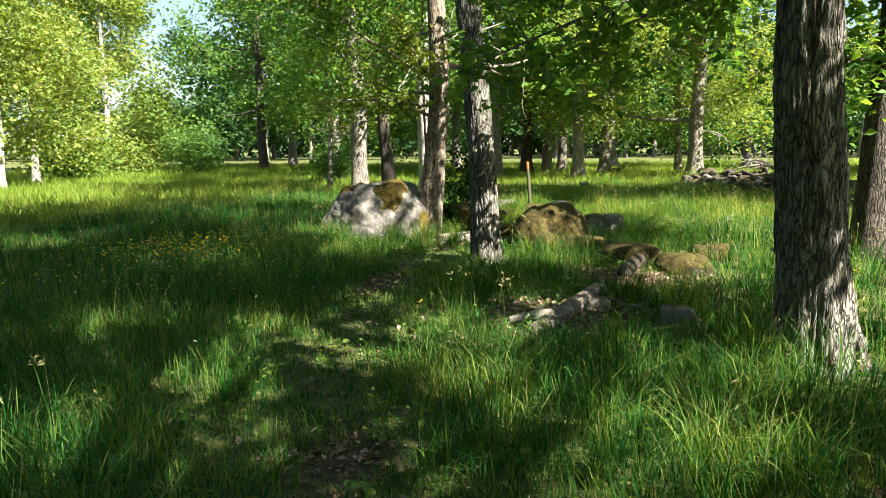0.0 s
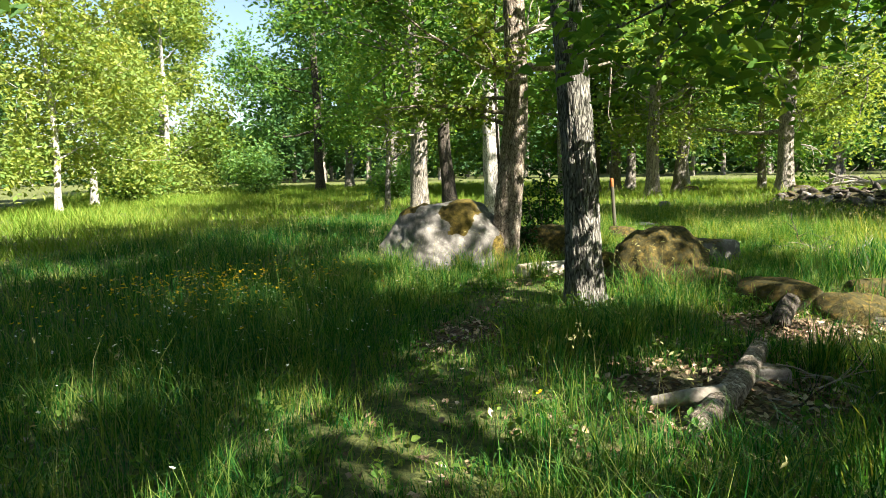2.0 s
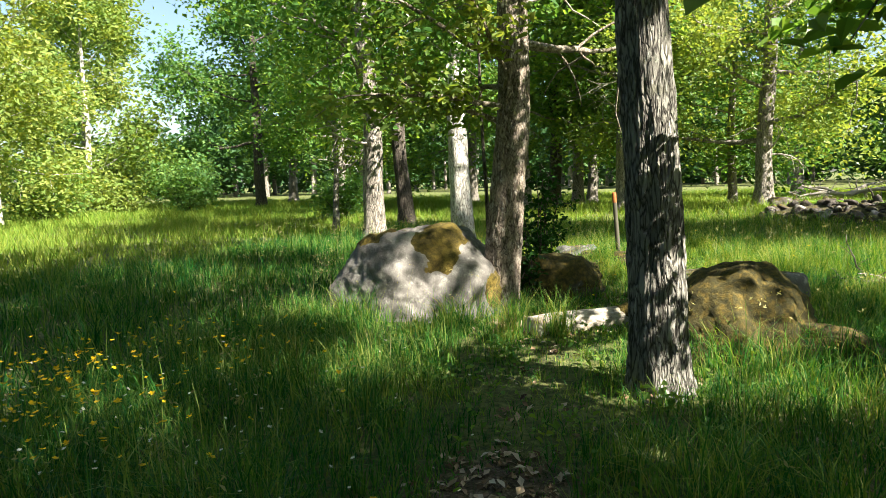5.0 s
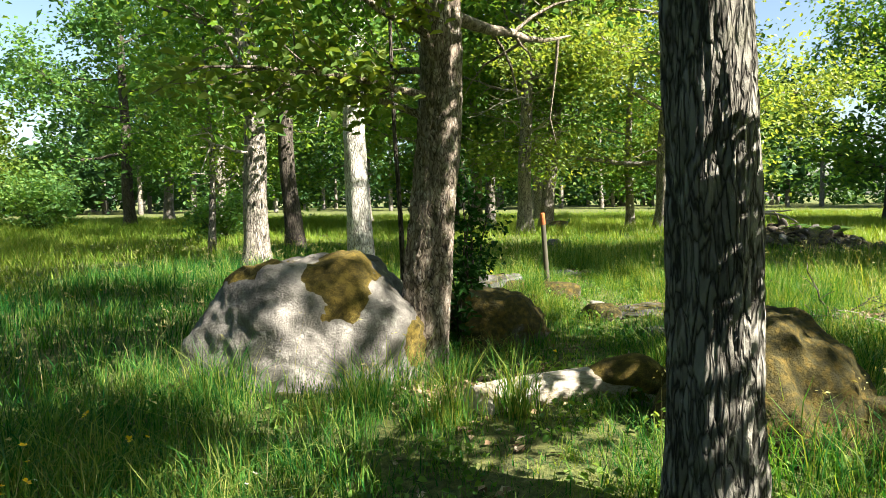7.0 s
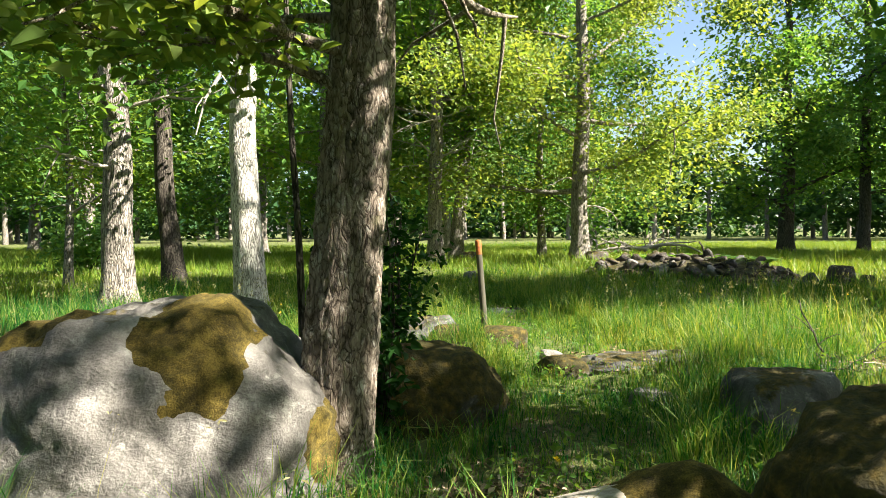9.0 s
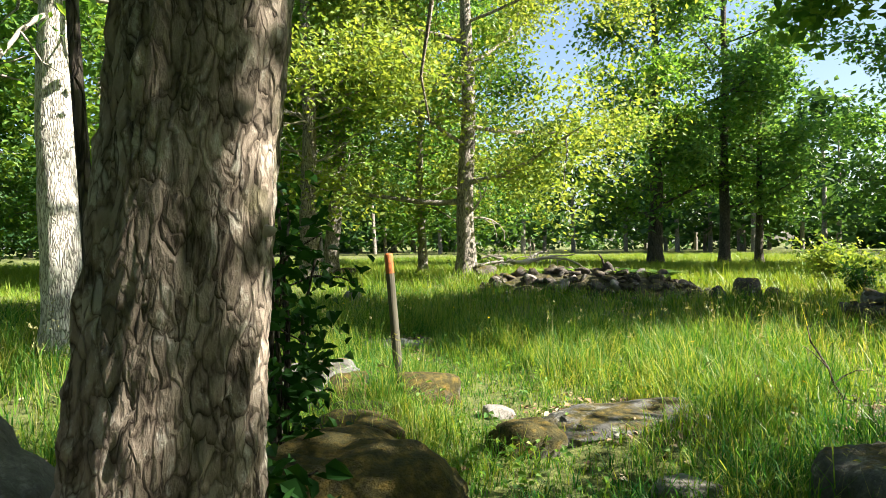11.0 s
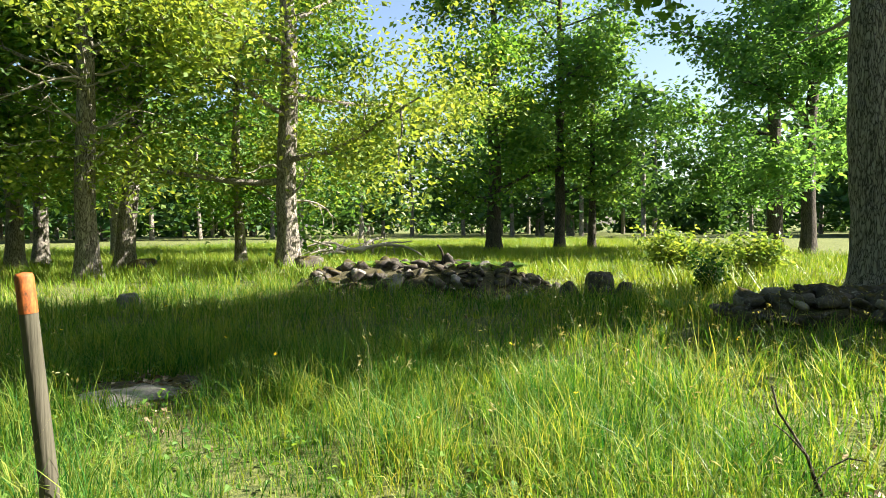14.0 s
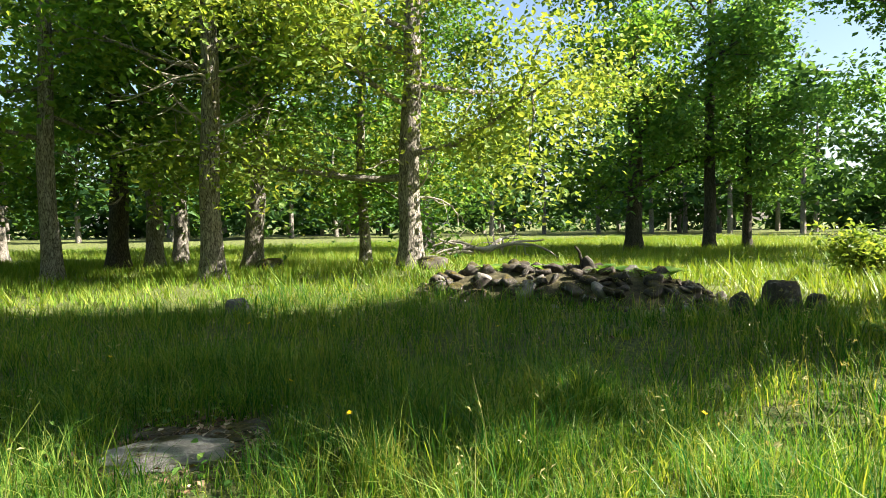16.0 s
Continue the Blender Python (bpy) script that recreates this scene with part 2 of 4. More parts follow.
M_GRASS_STRAW = leafy("grass_seed_heads", ((0.1, (0.22, 0.24, 0.09)), (0.6, (0.38, 0.36, 0.18)), (0.9, (0.5, 0.44, 0.27))), 0.3, 0.5)
M_LEAF = leafy("oak_leaves", ((0.2, (0.035, 0.11, 0.04)), (0.42, (0.085, 0.20, 0.05)), (0.62, (0.17, 0.29, 0.065)), (0.8, (0.30, 0.37, 0.09))), 0.55, 0.22)
M_LEAF_LIGHT = leafy("light_green_leaves", ((0.2, (0.07, 0.17, 0.05)), (0.45, (0.16, 0.25, 0.065)), (0.65, (0.26, 0.33, 0.09)), (0.85, (0.39, 0.40, 0.13))), 0.5, 0.22)
# Deep green with a bluish haze of the far trees mixed into the colour
M_LEAF_DARK = leafy("dark_green_leaves", ((0.2, (0.05, 0.14, 0.065)), (0.5, (0.11, 0.24, 0.085)), (0.8, (0.24, 0.37, 0.12))), 0.58, 0.22)
# Shade on the shrubs by the leaning tree is put into this dark green
M_LEAF_DARK_SHADED = leafy("dark_shaded_shrub_leaves", ((0.15, (0.012, 0.045, 0.012)), (0.6, (0.028, 0.085, 0.02)), (0.95, (0.07, 0.14, 0.03))), 0.3, 0.5)
M_LEAF_FAR = leafy("distant_wood_leaves", ((0.2, (0.025, 0.07, 0.032)), (0.5, (0.055, 0.125, 0.045)), (0.8, (0.12, 0.20, 0.065))), 0.45, 0.08)
M_FLOWER = leafy("yellow_petals", ((0.1, (0.7, 0.45, 0.01)), (0.9, (0.85, 0.62, 0.03))), 0.3, 1.0)
M_FLOWER_WHITE = leafy("white_petals", ((0.1, (0.6, 0.62, 0.55)), (0.9, (0.75, 0.75, 0.7))), 0.3, 1.0)


# ---------------------------------------------------------------- mesh helpers
def gz(x, y):
    """Height of the ground."""
    x, y = np.asarray(x, float), np.asarray(y, float)
    z = 0.035 * np.sin(0.62 * x + 1.1) * np.cos(0.53 * y + 0.4) + 0.02 * np.sin(1.9 * x + 0.8 * y) * np.sin(1.3 * y - 0.6 * x)
    for mx, my, s, h in MOUNDS:
        z = z + h * np.exp(-((x - mx) ** 2 + (y - my) ** 2) / (2 * s * s))
    return z


MOUNDS = ((8.0, 34.0, 3.0, 0.3), (10.9, 19.9, 1.0, 0.32), (9.7, 19.6, 1.2, 0.12), (8.5, 27.3, 1.6, 0.1),
          (2.4, 16.9, 0.5, 0.10), (1.0, 18.25, 0.35, 0.14), (0.45, 17.3, 0.4, 0.16))


def gz1(x, y):
    return float(gz(x, y))


def mesh_arrays(name, verts, faces, smooth=False):
    """A mesh from arrays: verts (n, 3), faces (m, k) of one size."""
    verts, faces = np.ascontiguousarray(verts, np.float32), np.ascontiguousarray(faces, np.int32)
    me = bpy.data.meshes.new(name)
    me.vertices.add(len(verts))
    me.vertices.foreach_set("co", verts.ravel())
    k = faces.shape[1]
    me.loops.add(faces.size)
    me.loops.foreach_set("vertex_index", faces.ravel())
    me.polygons.add(len(faces))
    me.polygons.foreach_set("loop_start", np.arange(0, faces.size, k, dtype=np.int32))
    me.polygons.foreach_set("loop_total", np.full(len(faces), k, np.int32))
    me.polygons.foreach_set("use_smooth", np.full(len(faces), smooth, bool))
    me.update(calc_edges=True)
    return me


def put_mesh(name, me, mat, parent=None, label=""):
    if not me.materials:
        me.materials.append(mat)
    ob = new(name, me)
    ob.parent = parent
    if label:
        tagged(ob, label)
    return ob


def thing(name, x, y, z, label, category, group="", kind=""):
    e = new(name)
    e.empty_display_size = 0.2
    e.location = (x, y, z)
    return tagged(e, label, category, group, kind)


def tube(pts, radii, sides, rough=0.0, ridges=0.0, seed=0.0, plate=2.4):
    """A tapering closed tube along points: verts and quads."""
    pts = np.asarray(pts, float)
    n = len(pts)
    tang = np.gradient(pts, axis=0)
    tang /= np.linalg.norm(tang, axis=1)[:, None] + 1e-9
    ref = np.array([0.0, 0.0, 1.0]) if abs(tang[:, 2]).mean() < 0.8 else np.array([1.0, 0.0, 0.0])
    u = np.cross(tang, ref)
    u /= np.linalg.norm(u, axis=1)[:, None] + 1e-9
    v = np.cross(tang, u)
    a = np.linspace(0, 2 * np.pi, sides, endpoint=False)
    rad = np.repeat(np.asarray(radii, float)[:, None], sides, 1)
    if rough or ridges:
        for i in range(n):
            for j in range(sides):
                d = Vector((math.cos(a[j]) * 2.2, math.sin(a[j]) * 2.2, pts[i][2] * 1.3 + seed))
                e = rough * noise.noise(d)
                if ridges:
                    w = noise.noise(Vector((math.cos(a[j]) * 7, math.sin(a[j]) * 7, pts[i][2] * plate + seed)))
                    s = noise.noise(Vector((math.cos(a[j]) * 13, math.sin(a[j]) * 13, pts[i][2] * plate * 2.6 - seed)))
                    e += ridges * (0.6 - abs(w) * 2.2 + 0.7 * s)
                rad[i, j] *= 1 + e
    ring = np.cos(a)[None, :, None] * u[:, None, :] + np.sin(a)[None, :, None] * v[:, None, :]
    verts = (pts[:, None, :] + ring * rad[:, :, None]).reshape(-1, 3)
    i = np.arange(n - 1)[:, None] * sides
    j = np.arange(sides)[None, :]
    k = (j + 1) % sides
    quads = np.stack([i + j, i + k, i + sides + k, i + sides + j], -1).reshape(-1, 4)
    return verts, quads


def joined(parts):
    vs, fs, o = [], [], 0
    for v, f in parts:
        vs.append(v)
        fs.append(f + o)
        o += len(v)
    return np.concatenate(vs), np.concatenate(fs)


def leaves(rng, centres, count, spread, size, flat=0.55, wide=0.62, fine=False):
    """Many small pointed leaves scattered about the centres: verts and quads."""
    c = centres[rng.integers(0, len(centres), count)] + rng.normal(0, 1, (count, 3)) * np.array([spread, spread, spread * 0.75])
    nrm = rng.normal(0, 1, (count, 3))
    nrm[:, 2] = np.abs(nrm[:, 2]) + flat
    nrm /= np.linalg.norm(nrm, axis=1)[:, None]
    d = rng.normal(0, 1, (count, 3))
    d -= (d * nrm).sum(1)[:, None] * nrm
    d /= np.linalg.norm(d, axis=1)[:, None]
    s = np.cross(nrm, d)
    ln = size * rng.uniform(0.6, 1.35, count)[:, None]
    w = ln * wide * 0.5
    droop = nrm * ln * 0.12
    if fine:
        a, b, lift = c - d * ln * 0.5 - droop, c + d * ln * 0.5 - droop, nrm * ln * 0.10
        verts = np.stack([a, c + s * w * 0.75 - d * ln * 0.2 + lift, c + s * w + d * ln * 0.2 + lift, b, c - s * w + d * ln * 0.2 + lift, c - s * w * 0.75 - d * ln * 0.2 + lift], 1).reshape(-1, 3)
        o = np.arange(count)[:, None] * 6
        return verts, np.concatenate([o + np.array([[0, 1, 2, 3]]), o + np.array([[0, 3, 4, 5]])], 1).reshape(-1, 4)
    verts = np.stack([c - d * ln * 0.5 - droop, c + s * w - d * ln * 0.03, c + d * ln * 0.5 - droop, c - s * w + d * ln * 0.05], 1).reshape(-1, 3)
    return verts, np.arange(count * 4).reshape(-1, 4)


def curve_pts(start, direction, length, n, up, wig, rng):
    p, d, out = np.array(start, float), np.array(direction, float), []
    d /= np.linalg.norm(d)
    for i in range(n):
        out.append(p.copy())
        d = d + rng.normal(0, wig, 3) + np.array([0, 0, up])
        d /= np.linalg.norm(d)
        p = p + d * length / (n - 1)
    return np.array(out)


def tree(x, y, r, h, crown_base, crown_r, n_leaf, leaf, label, seed, lean=(0, 0), bend=(0, 0), bark=None, leafmat=None,
         limbs=11, sides=14, ridges=0.0, dead=0, flare=0.5, rings=26, name="oak_tree", squash=1.0, spread=0.42, gap=None, group="", twigs=5,
         limb_up=0.05, top_r=0.45, fine=False, plate=2.4, droop=0.0):
    """A broadleaf tree: trunk, limbs with twigs, dead snags and a loose crown of leaves."""
    rng = np.random.default_rng(seed)
    bark, leafmat = bark or M_BARK_FAR, leafmat or M_LEAF
    t = thing(name, x, y, gz1(x, y), label, "tree", group)
    zs = np.linspace(0, 1, rings) ** 1.25 * h
    wob = np.stack([np.sin(zs * 0.9 + seed) * 0.05 - math.sin(seed) * 0.05, np.cos(zs * 0.7 + seed * 2) * 0.05 - math.cos(seed * 2) * 0.05], 1) * np.minimum(zs, 2)[:, None] * 0.5
    ax = np.stack([lean[0] * zs + bend[0] * zs ** 2 + wob[:, 0], lean[1] * zs + bend[1] * zs ** 2 + wob[:, 1], zs - 0.12 * (zs == 0)], 1)
    rad = r * (1 - 0.75 * (zs / h) ** 1.1) * (1 + flare * np.exp(-zs / 0.28))
    v, f = tube(ax, rad, sides, 0.12, ridges, seed * 3.7, plate)
    put_mesh("trunk", mesh_arrays("trunk", v, f, True), bark, t)
    centres = []
    for i in range(limbs):
        k = (i + 0.5) / limbs
        hz = crown_base * 0.92 + (h * 0.97 - crown_base * 0.92) * k ** 1.1
        az = i * 2.4 + seed + rng.normal(0, 0.3)
        if gap and abs((az - gap[0] + math.pi) % (2 * math.pi) - math.pi) < gap[1]:
            az += 1.6
        prof = math.sin(math.pi * min(0.97, 0.28 + 0.62 * k)) if squash else 1
        ln = crown_r * (top_r + (1 - top_r) * prof) * rng.uniform(0.8, 1.15)
        start = np.array([np.interp(hz, zs, ax[:, q]) for q in range(3)])
        el = rng.uniform(0.0, 0.5) + 0.5 * k - droop * (1 - k)
        d = (math.cos(az) * math.cos(el), math.sin(az) * math.cos(el), math.sin(el))
        pts = curve_pts(start, d, ln, 8, limb_up * (1 - k) - 0.02, 0.09, rng)
        r0 = float(np.interp(hz, zs, rad)) * rng.uniform(0.28, 0.42)
        pieces = [tube(pts, np.linspace(r0, r0 * 0.2, 8), 6)]
        for q in range(twigs):
            a = rng.uniform(0.3, 0.98)
            p0 = pts[int(a * 7)]
            dd = pts[-1] - pts[0] + rng.normal(0, 0.75, 3) * ln
            tw = curve_pts(p0, dd, ln * rng.uniform(0.25, 0.5), 5, 0.0, 0.16, rng)
            pieces.append(tube(tw, np.linspace(r0 * 0.35, r0 * 0.08, 5), 4))
            centres.extend(tw[1:])
            centres.append(tw[-1])
            centres.append(tw[-1] + rng.normal(0, spread * 0.8, 3))
        centres.extend(pts[4:])
        v, f = joined(pieces)
        put_mesh("branch", mesh_arrays("branch", v, f, True), bark, t)
    for i in range(dead):
        hz = rng.uniform(0.35, 1.05) * crown_base + 0.8
        az = rng.uniform(0, 6.28)
        start = np.array([np.interp(hz, zs, ax[:, q]) for q in range(3)])
        ln = rng.uniform(0.7, 2.0) * (1.5 if dead > 9 else 1.0)
        pts = curve_pts(start, (math.cos(az), math.sin(az), rng.uniform(-0.15, 0.5)), ln, 7, 0.0, 0.28, rng)
        pieces = [tube(pts, np.linspace(0.04, 0.012, 7), 6)]
        for q in range(3):
            tw = curve_pts(pts[2 + q], pts[-1] - pts[0] + rng.normal(0, 0.7, 3) * ln, ln * 0.4, 4, 0, 0.3, rng)
            pieces.append(tube(tw, np.linspace(0.018, 0.006, 4), 4))
        v, f = joined(pieces)
        put_mesh("dead_branch", mesh_arrays("dead_branch", v, f, True), M_DEAD, t, "bleached bare dead branch")
    if n_leaf:
        centres = np.array(centres)
        # the walk itself is kept free of low foliage
        centres = centres[(centres[:, 2] > 3.6) | (trail_distance(x + centres[:, 0], y + centres[:, 1]) > 2.3)]
        v, f = leaves(rng, centres, n_leaf, spread, leaf, fine=fine)
        put_mesh("crown", mesh_arrays("crown", v, f), leafmat, t)
    return t


def boulder_mesh(name, planes, seed, subdiv=4, rough=0.05, fine=0.024, soft=12.0, scale=(1, 1, 1)):
    """A rounded, faceted stone: a soft polyhedron of planes (direction, distance), roughened."""
    bm = bmesh.new()
    bmesh.ops.create_icosphere(bm, subdivisions=subdiv, radius=1.0)
    ns = [(Vector(n).normalized(), d) for n, d in planes]
    for v in bm.verts:
        u = v.co.normalized()
        acc = sum(max(0.0, u.dot(n) / d) ** soft for n, d in ns)
        rr = acc ** (-1.0 / soft)
        p = u * rr
        e = rough * noise.noise(p * 2.3 + Vector((seed, seed, 0))) + rough * 0.5 * noise.noise(p * 5.1 + Vector((0, seed, 3)))
        e -= rough * 0.8 * max(0.0, 0.12 - abs(noise.noise(p * 1.7 + Vector((7, seed, 1))))) / 0.12 * 0.25
        e += fine * noise.noise(p * 11.0 + Vector((1, 2, seed))) + fine * noise.noise(p * 17.0 + Vector((seed, 2, 0)))
        p = p * (1 + e / max(rr, 0.2))
        v.co = Vector((p.x * scale[0], p.y * scale[1], p.z * scale[2]))
    for f in bm.faces:
        f.smooth = True
    me = bpy.data.meshes.new(name)
    bm.to_mesh(me)
    bm.free()
    return me


def random_planes(seed, n=11):
    rng = random.Random(seed)
    out = [((1, 0, 0), rng.uniform(0.8, 1)), ((-1, 0, 0), rng.uniform(0.8, 1)), ((0, 1, 0), rng.uniform(0.8, 1)), ((0, -1, 0), rng.uniform(0.8, 1)),
           ((0, 0, 1), rng.uniform(0.7, 0.95)), ((0, 0, -1), 0.8)]
    for i in range(n):
        out.append(((rng.gauss(0, 1), rng.gauss(0, 1), rng.gauss(0.2, 0.8)), rng.uniform(0.78, 1.05)))
    return out


# ---------------------------------------------------------------- ground
def axis(lo, hi, fine, far, grow=1.35):
    a = list(np.arange(lo, hi + 1e-6, fine))
    s, p = fine, hi
    while p < far:
        s *= grow
        p += s
        a.append(p)
    s, p = fine, lo
    while p > -far:
        s *= grow
        p -= s
        a.insert(0, p)
    return np.array(a)


gx, gy = axis(-14, 16, 0.28, 1800), axis(-1, 32, 0.28, 1800)
GX, GY = np.meshgrid(gx, gy, indexing="ij")
GZ = gz(GX, GY)
near = (np.abs(GX) < 20) & (GY < 40)
GZ = GZ + np.where(near, 0.018 * np.sin(GX * 9.1 + 3 * np.sin(GY * 4.3)) * np.sin(GY * 7.7), 0)
gi = np.arange(len(gx) - 1)[:, None] * len(gy) + np.arange(len(gy) - 1)[None, :]
quads = np.stack([gi, gi + len(gy), gi + len(gy) + 1, gi + 1], -1).reshape(-1, 4)
ground = put_mesh("ground", mesh_arrays("ground", np.stack([GX, GY, GZ], -1).reshape(-1, 3), quads, True), M_GROUND)
tagged(ground, "grassy woodland meadow ground with bare brown soil and leaf litter", "ground", kind="structure")

# line of the trodden footpath
TRAIL = np.array([(1.7, -1.0), (1.5, 2.8), (0.8, 5.0), (0.1, 7.2), (-0.25, 9.5), (-0.1, 12.0), (0.2, 13.4), (0.9, 15.2), (1.7, 17.0), (2.0, 19.2), (2.05, 21.3)])


def trail_distance(x, y):
    best = np.full(np.shape(x), 99.0)
    for (ax_, ay_), (bx, by) in zip(TRAIL[:-1], TRAIL[1:]):
        dx, dy = bx - ax_, by - ay_
        q = np.clip(((x - ax_) * dx + (y - ay_) * dy) / (dx * dx + dy * dy), 0, 1)
        best = np.minimum(best, np.hypot(x - ax_ - q * dx, y - ay_ - q * dy))
    return best


BARE = [(4.5, 16.6, 0.75), (1.75, 8.95, 1.0), (0.3, 14.2, 0.5), (-0.35, 14.0, 0.35), (2.5, 17.4, 0.6), (2.05, 21.6, 0.65), (0.6, 6.0, 0.3), (2.6, 10.9, 1.0), (3.2, 5.6, 0.5), (1.3, 4.6, 0.3), (-0.2, 10.2, 0.4)]
wear = 0.3 * np.exp(-(trail_distance(GX, GY) / 0.25) ** 2) * (0.5 + 0.5 * np.sin(GY * 2.1 + GX))
for bx, by, br in BARE:
    wear = wear + 0.7 * np.exp(-((GX - bx) ** 2 + (GY - by) ** 2) / (br * br * 0.7))
ground.data.attributes.new("wear", "FLOAT", "POINT").data.foreach_set("value", np.clip(wear, 0, 1).astype(np.float32).ravel())

# ---------------------------------------------------------------- trees near the walk
stout = tree(3.55, 7.95, 0.23, 13, 4.4, 3.8, 24000, 0.17, "stout oak with dark lichen-flecked furrowed bark beside the footpath", 3, lean=(-0.07, 0), bend=(0.002, 0), bark=M_BARK, sides=110, rings=240, ridges=0.1, plate=3.0, flare=0.5, limbs=11, spread=0.3)
tree(0.8, 11.86, 0.18, 13, 4.1, 3.8, 15000, 0.15, "slender oak with dark ridged bark beside mossy boulders", 7, lean=(-0.05, -0.02), bark=M_BARK, sides=100, rings=260, ridges=0.1, plate=3.0, flare=0.3, limbs=9, spread=0.3)
leaning = tree(-0.52, 14.81, 0.2, 11, 3.0, 3.2, 15000, 0.1, "leaning tree with flaking brown bark beside a pale boulder", 12, lean=(0.07, 0.02), bend=(-0.009, 0), bark=M_BARK_BROWN, sides=100, rings=330, ridges=0.075, plate=7.0, flare=0.35, limbs=11, dead=2, name="leaning_tree", spread=0.26, fine=True, gap=(-0.9, 1.0))
tree(-1.95, 22.8, 0.25, 13, 4.4, 4.0, 12000, 0.16, "sunlit tree with pale grey bark in the meadow", 21, bark=M_BARK_PALE, sides=24, rings=50, ridges=0.04, dead=3, group="trees behind the boulder")
tree(-4.2, 23.4, 0.26, 12, 3.2, 3.8, 11000, 0.16, "grey oak with flared base behind the pale boulder", 5, lean=(-0.04, 0), bark=M_BARK_FAR, sides=20, rings=40, ridges=0.04, dead=3, flare=0.7, group="trees behind the boulder")
tree(-4.5, 28.6, 0.25, 13, 3.5, 4.0, 11000, 0.18, "dark-trunked tree in the shade of the wood", 9, lean=(-0.05, 0), bark=M_BARK_DARK, group="trees behind the boulder")
tree(-6.5, 27.4, 0.10, 6.5, 2.2, 1.7, 3500, 0.14, "thin young tree with a bare trunk in the meadow", 31, bark=M_BARK_FAR, limbs=8, dead=3, name="young_tree", group="trees behind the boulder")

# trees of the wood behind
WOOD = "trees of the wood"
WOODS = (
    # x, y, radius, height, crown base, crown radius, leaves, leaf, seed, bark, foliage, dead, lean
    (-18.0, 47.8, 0.33, 17, 4.2, 5.6, 15000, 0.26, 41, M_BARK_DARK, M_LEAF_DARK, 2, (-0.01, 0)),
    (-20.0, 58.4, 0.36, 18, 5.0, 6.0, 12000, 0.28, 42, M_BARK_FAR, M_LEAF, 4, (0, 0)),
    (-14.5, 54.0, 0.3, 16, 4.0, 5.0, 10000, 0.28, 43, M_BARK_FAR, M_LEAF, 2, (0, 0)),
    (-10.5, 45.0, 0.26, 15, 3.5, 4.6, 11000, 0.24, 44, M_BARK_FAR, M_LEAF, 2, (0, 0)),
    (-9.0, 36.0, 0.2, 12, 3.0, 3.6, 9000, 0.2, 45, M_BARK_FAR, M_LEAF, 4, (0.03, 0)),
    (-1.0, 38.0, 0.26, 14, 3.2, 4.4, 11000, 0.22, 46, M_BARK_FAR, M_LEAF, 2, (0, 0)),
    (3.0, 35.4, 0.29, 14, 5.6, 3.4, 9000, 0.2, 47, M_BARK_FAR, M_LEAF, 20, (0, 0)),
    (4.5, 39.9, 0.31, 15, 5.6, 3.6, 10000, 0.22, 48, M_BARK_FAR, M_LEAF_DARK, 20, (0.07, 0)),
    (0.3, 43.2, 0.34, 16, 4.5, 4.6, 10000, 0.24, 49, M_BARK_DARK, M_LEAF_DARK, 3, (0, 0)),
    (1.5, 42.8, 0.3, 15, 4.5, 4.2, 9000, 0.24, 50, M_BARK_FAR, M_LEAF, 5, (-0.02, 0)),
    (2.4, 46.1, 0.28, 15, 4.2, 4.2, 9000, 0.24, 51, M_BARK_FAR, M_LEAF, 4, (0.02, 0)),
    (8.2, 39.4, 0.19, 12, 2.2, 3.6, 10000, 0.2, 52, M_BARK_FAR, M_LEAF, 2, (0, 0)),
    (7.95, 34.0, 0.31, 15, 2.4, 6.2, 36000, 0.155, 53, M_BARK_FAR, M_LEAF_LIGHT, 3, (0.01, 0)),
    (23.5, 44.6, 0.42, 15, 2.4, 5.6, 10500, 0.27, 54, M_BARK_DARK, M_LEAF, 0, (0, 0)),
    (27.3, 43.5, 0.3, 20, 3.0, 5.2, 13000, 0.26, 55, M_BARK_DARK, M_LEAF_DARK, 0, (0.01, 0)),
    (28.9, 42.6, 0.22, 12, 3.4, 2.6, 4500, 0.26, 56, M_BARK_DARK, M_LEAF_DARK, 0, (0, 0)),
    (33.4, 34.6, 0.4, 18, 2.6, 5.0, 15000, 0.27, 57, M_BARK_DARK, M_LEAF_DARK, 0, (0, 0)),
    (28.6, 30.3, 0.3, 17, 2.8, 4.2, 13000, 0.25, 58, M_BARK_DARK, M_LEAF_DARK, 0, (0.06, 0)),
    (-27.0, 44.0, 0.2, 13, 1.6, 4.6, 11000, 0.26, 60, M_BARK_PALE, M_LEAF_LIGHT, 0, (0, 0)),
    (-23.5, 33.0, 0.17, 12, 2.0, 3.8, 11000, 0.22, 61, M_BARK_PALE, M_LEAF_LIGHT, 0, (0.02, 0)),
    (-20.5, 27.5, 0.14, 10, 1.6, 3.2, 9000, 0.2, 62, M_BARK_PALE, M_LEAF_LIGHT, 0, (0, 0)),
    (-33.0, 52.0, 0.3, 14, 2.0, 5.5, 11000, 0.3, 63, M_BARK_FAR, M_LEAF_LIGHT, 0, (0, 0)),
    (14.5, 50.0, 0.35, 16, 4.0, 5.0, 9000, 0.28, 64, M_BARK_FAR, M_LEAF, 2, (0, 0)),
    (6.0, 52.0, 0.35, 17, 4.0, 5.0, 9000, 0.28, 65, M_BARK_FAR, M_LEAF_DARK, 2, (0, 0)),
    (-5.0, 52.0, 0.35, 17, 4.0, 5.2, 9000, 0.28, 66, M_BARK_FAR, M_LEAF, 2, (0, 0)),
)
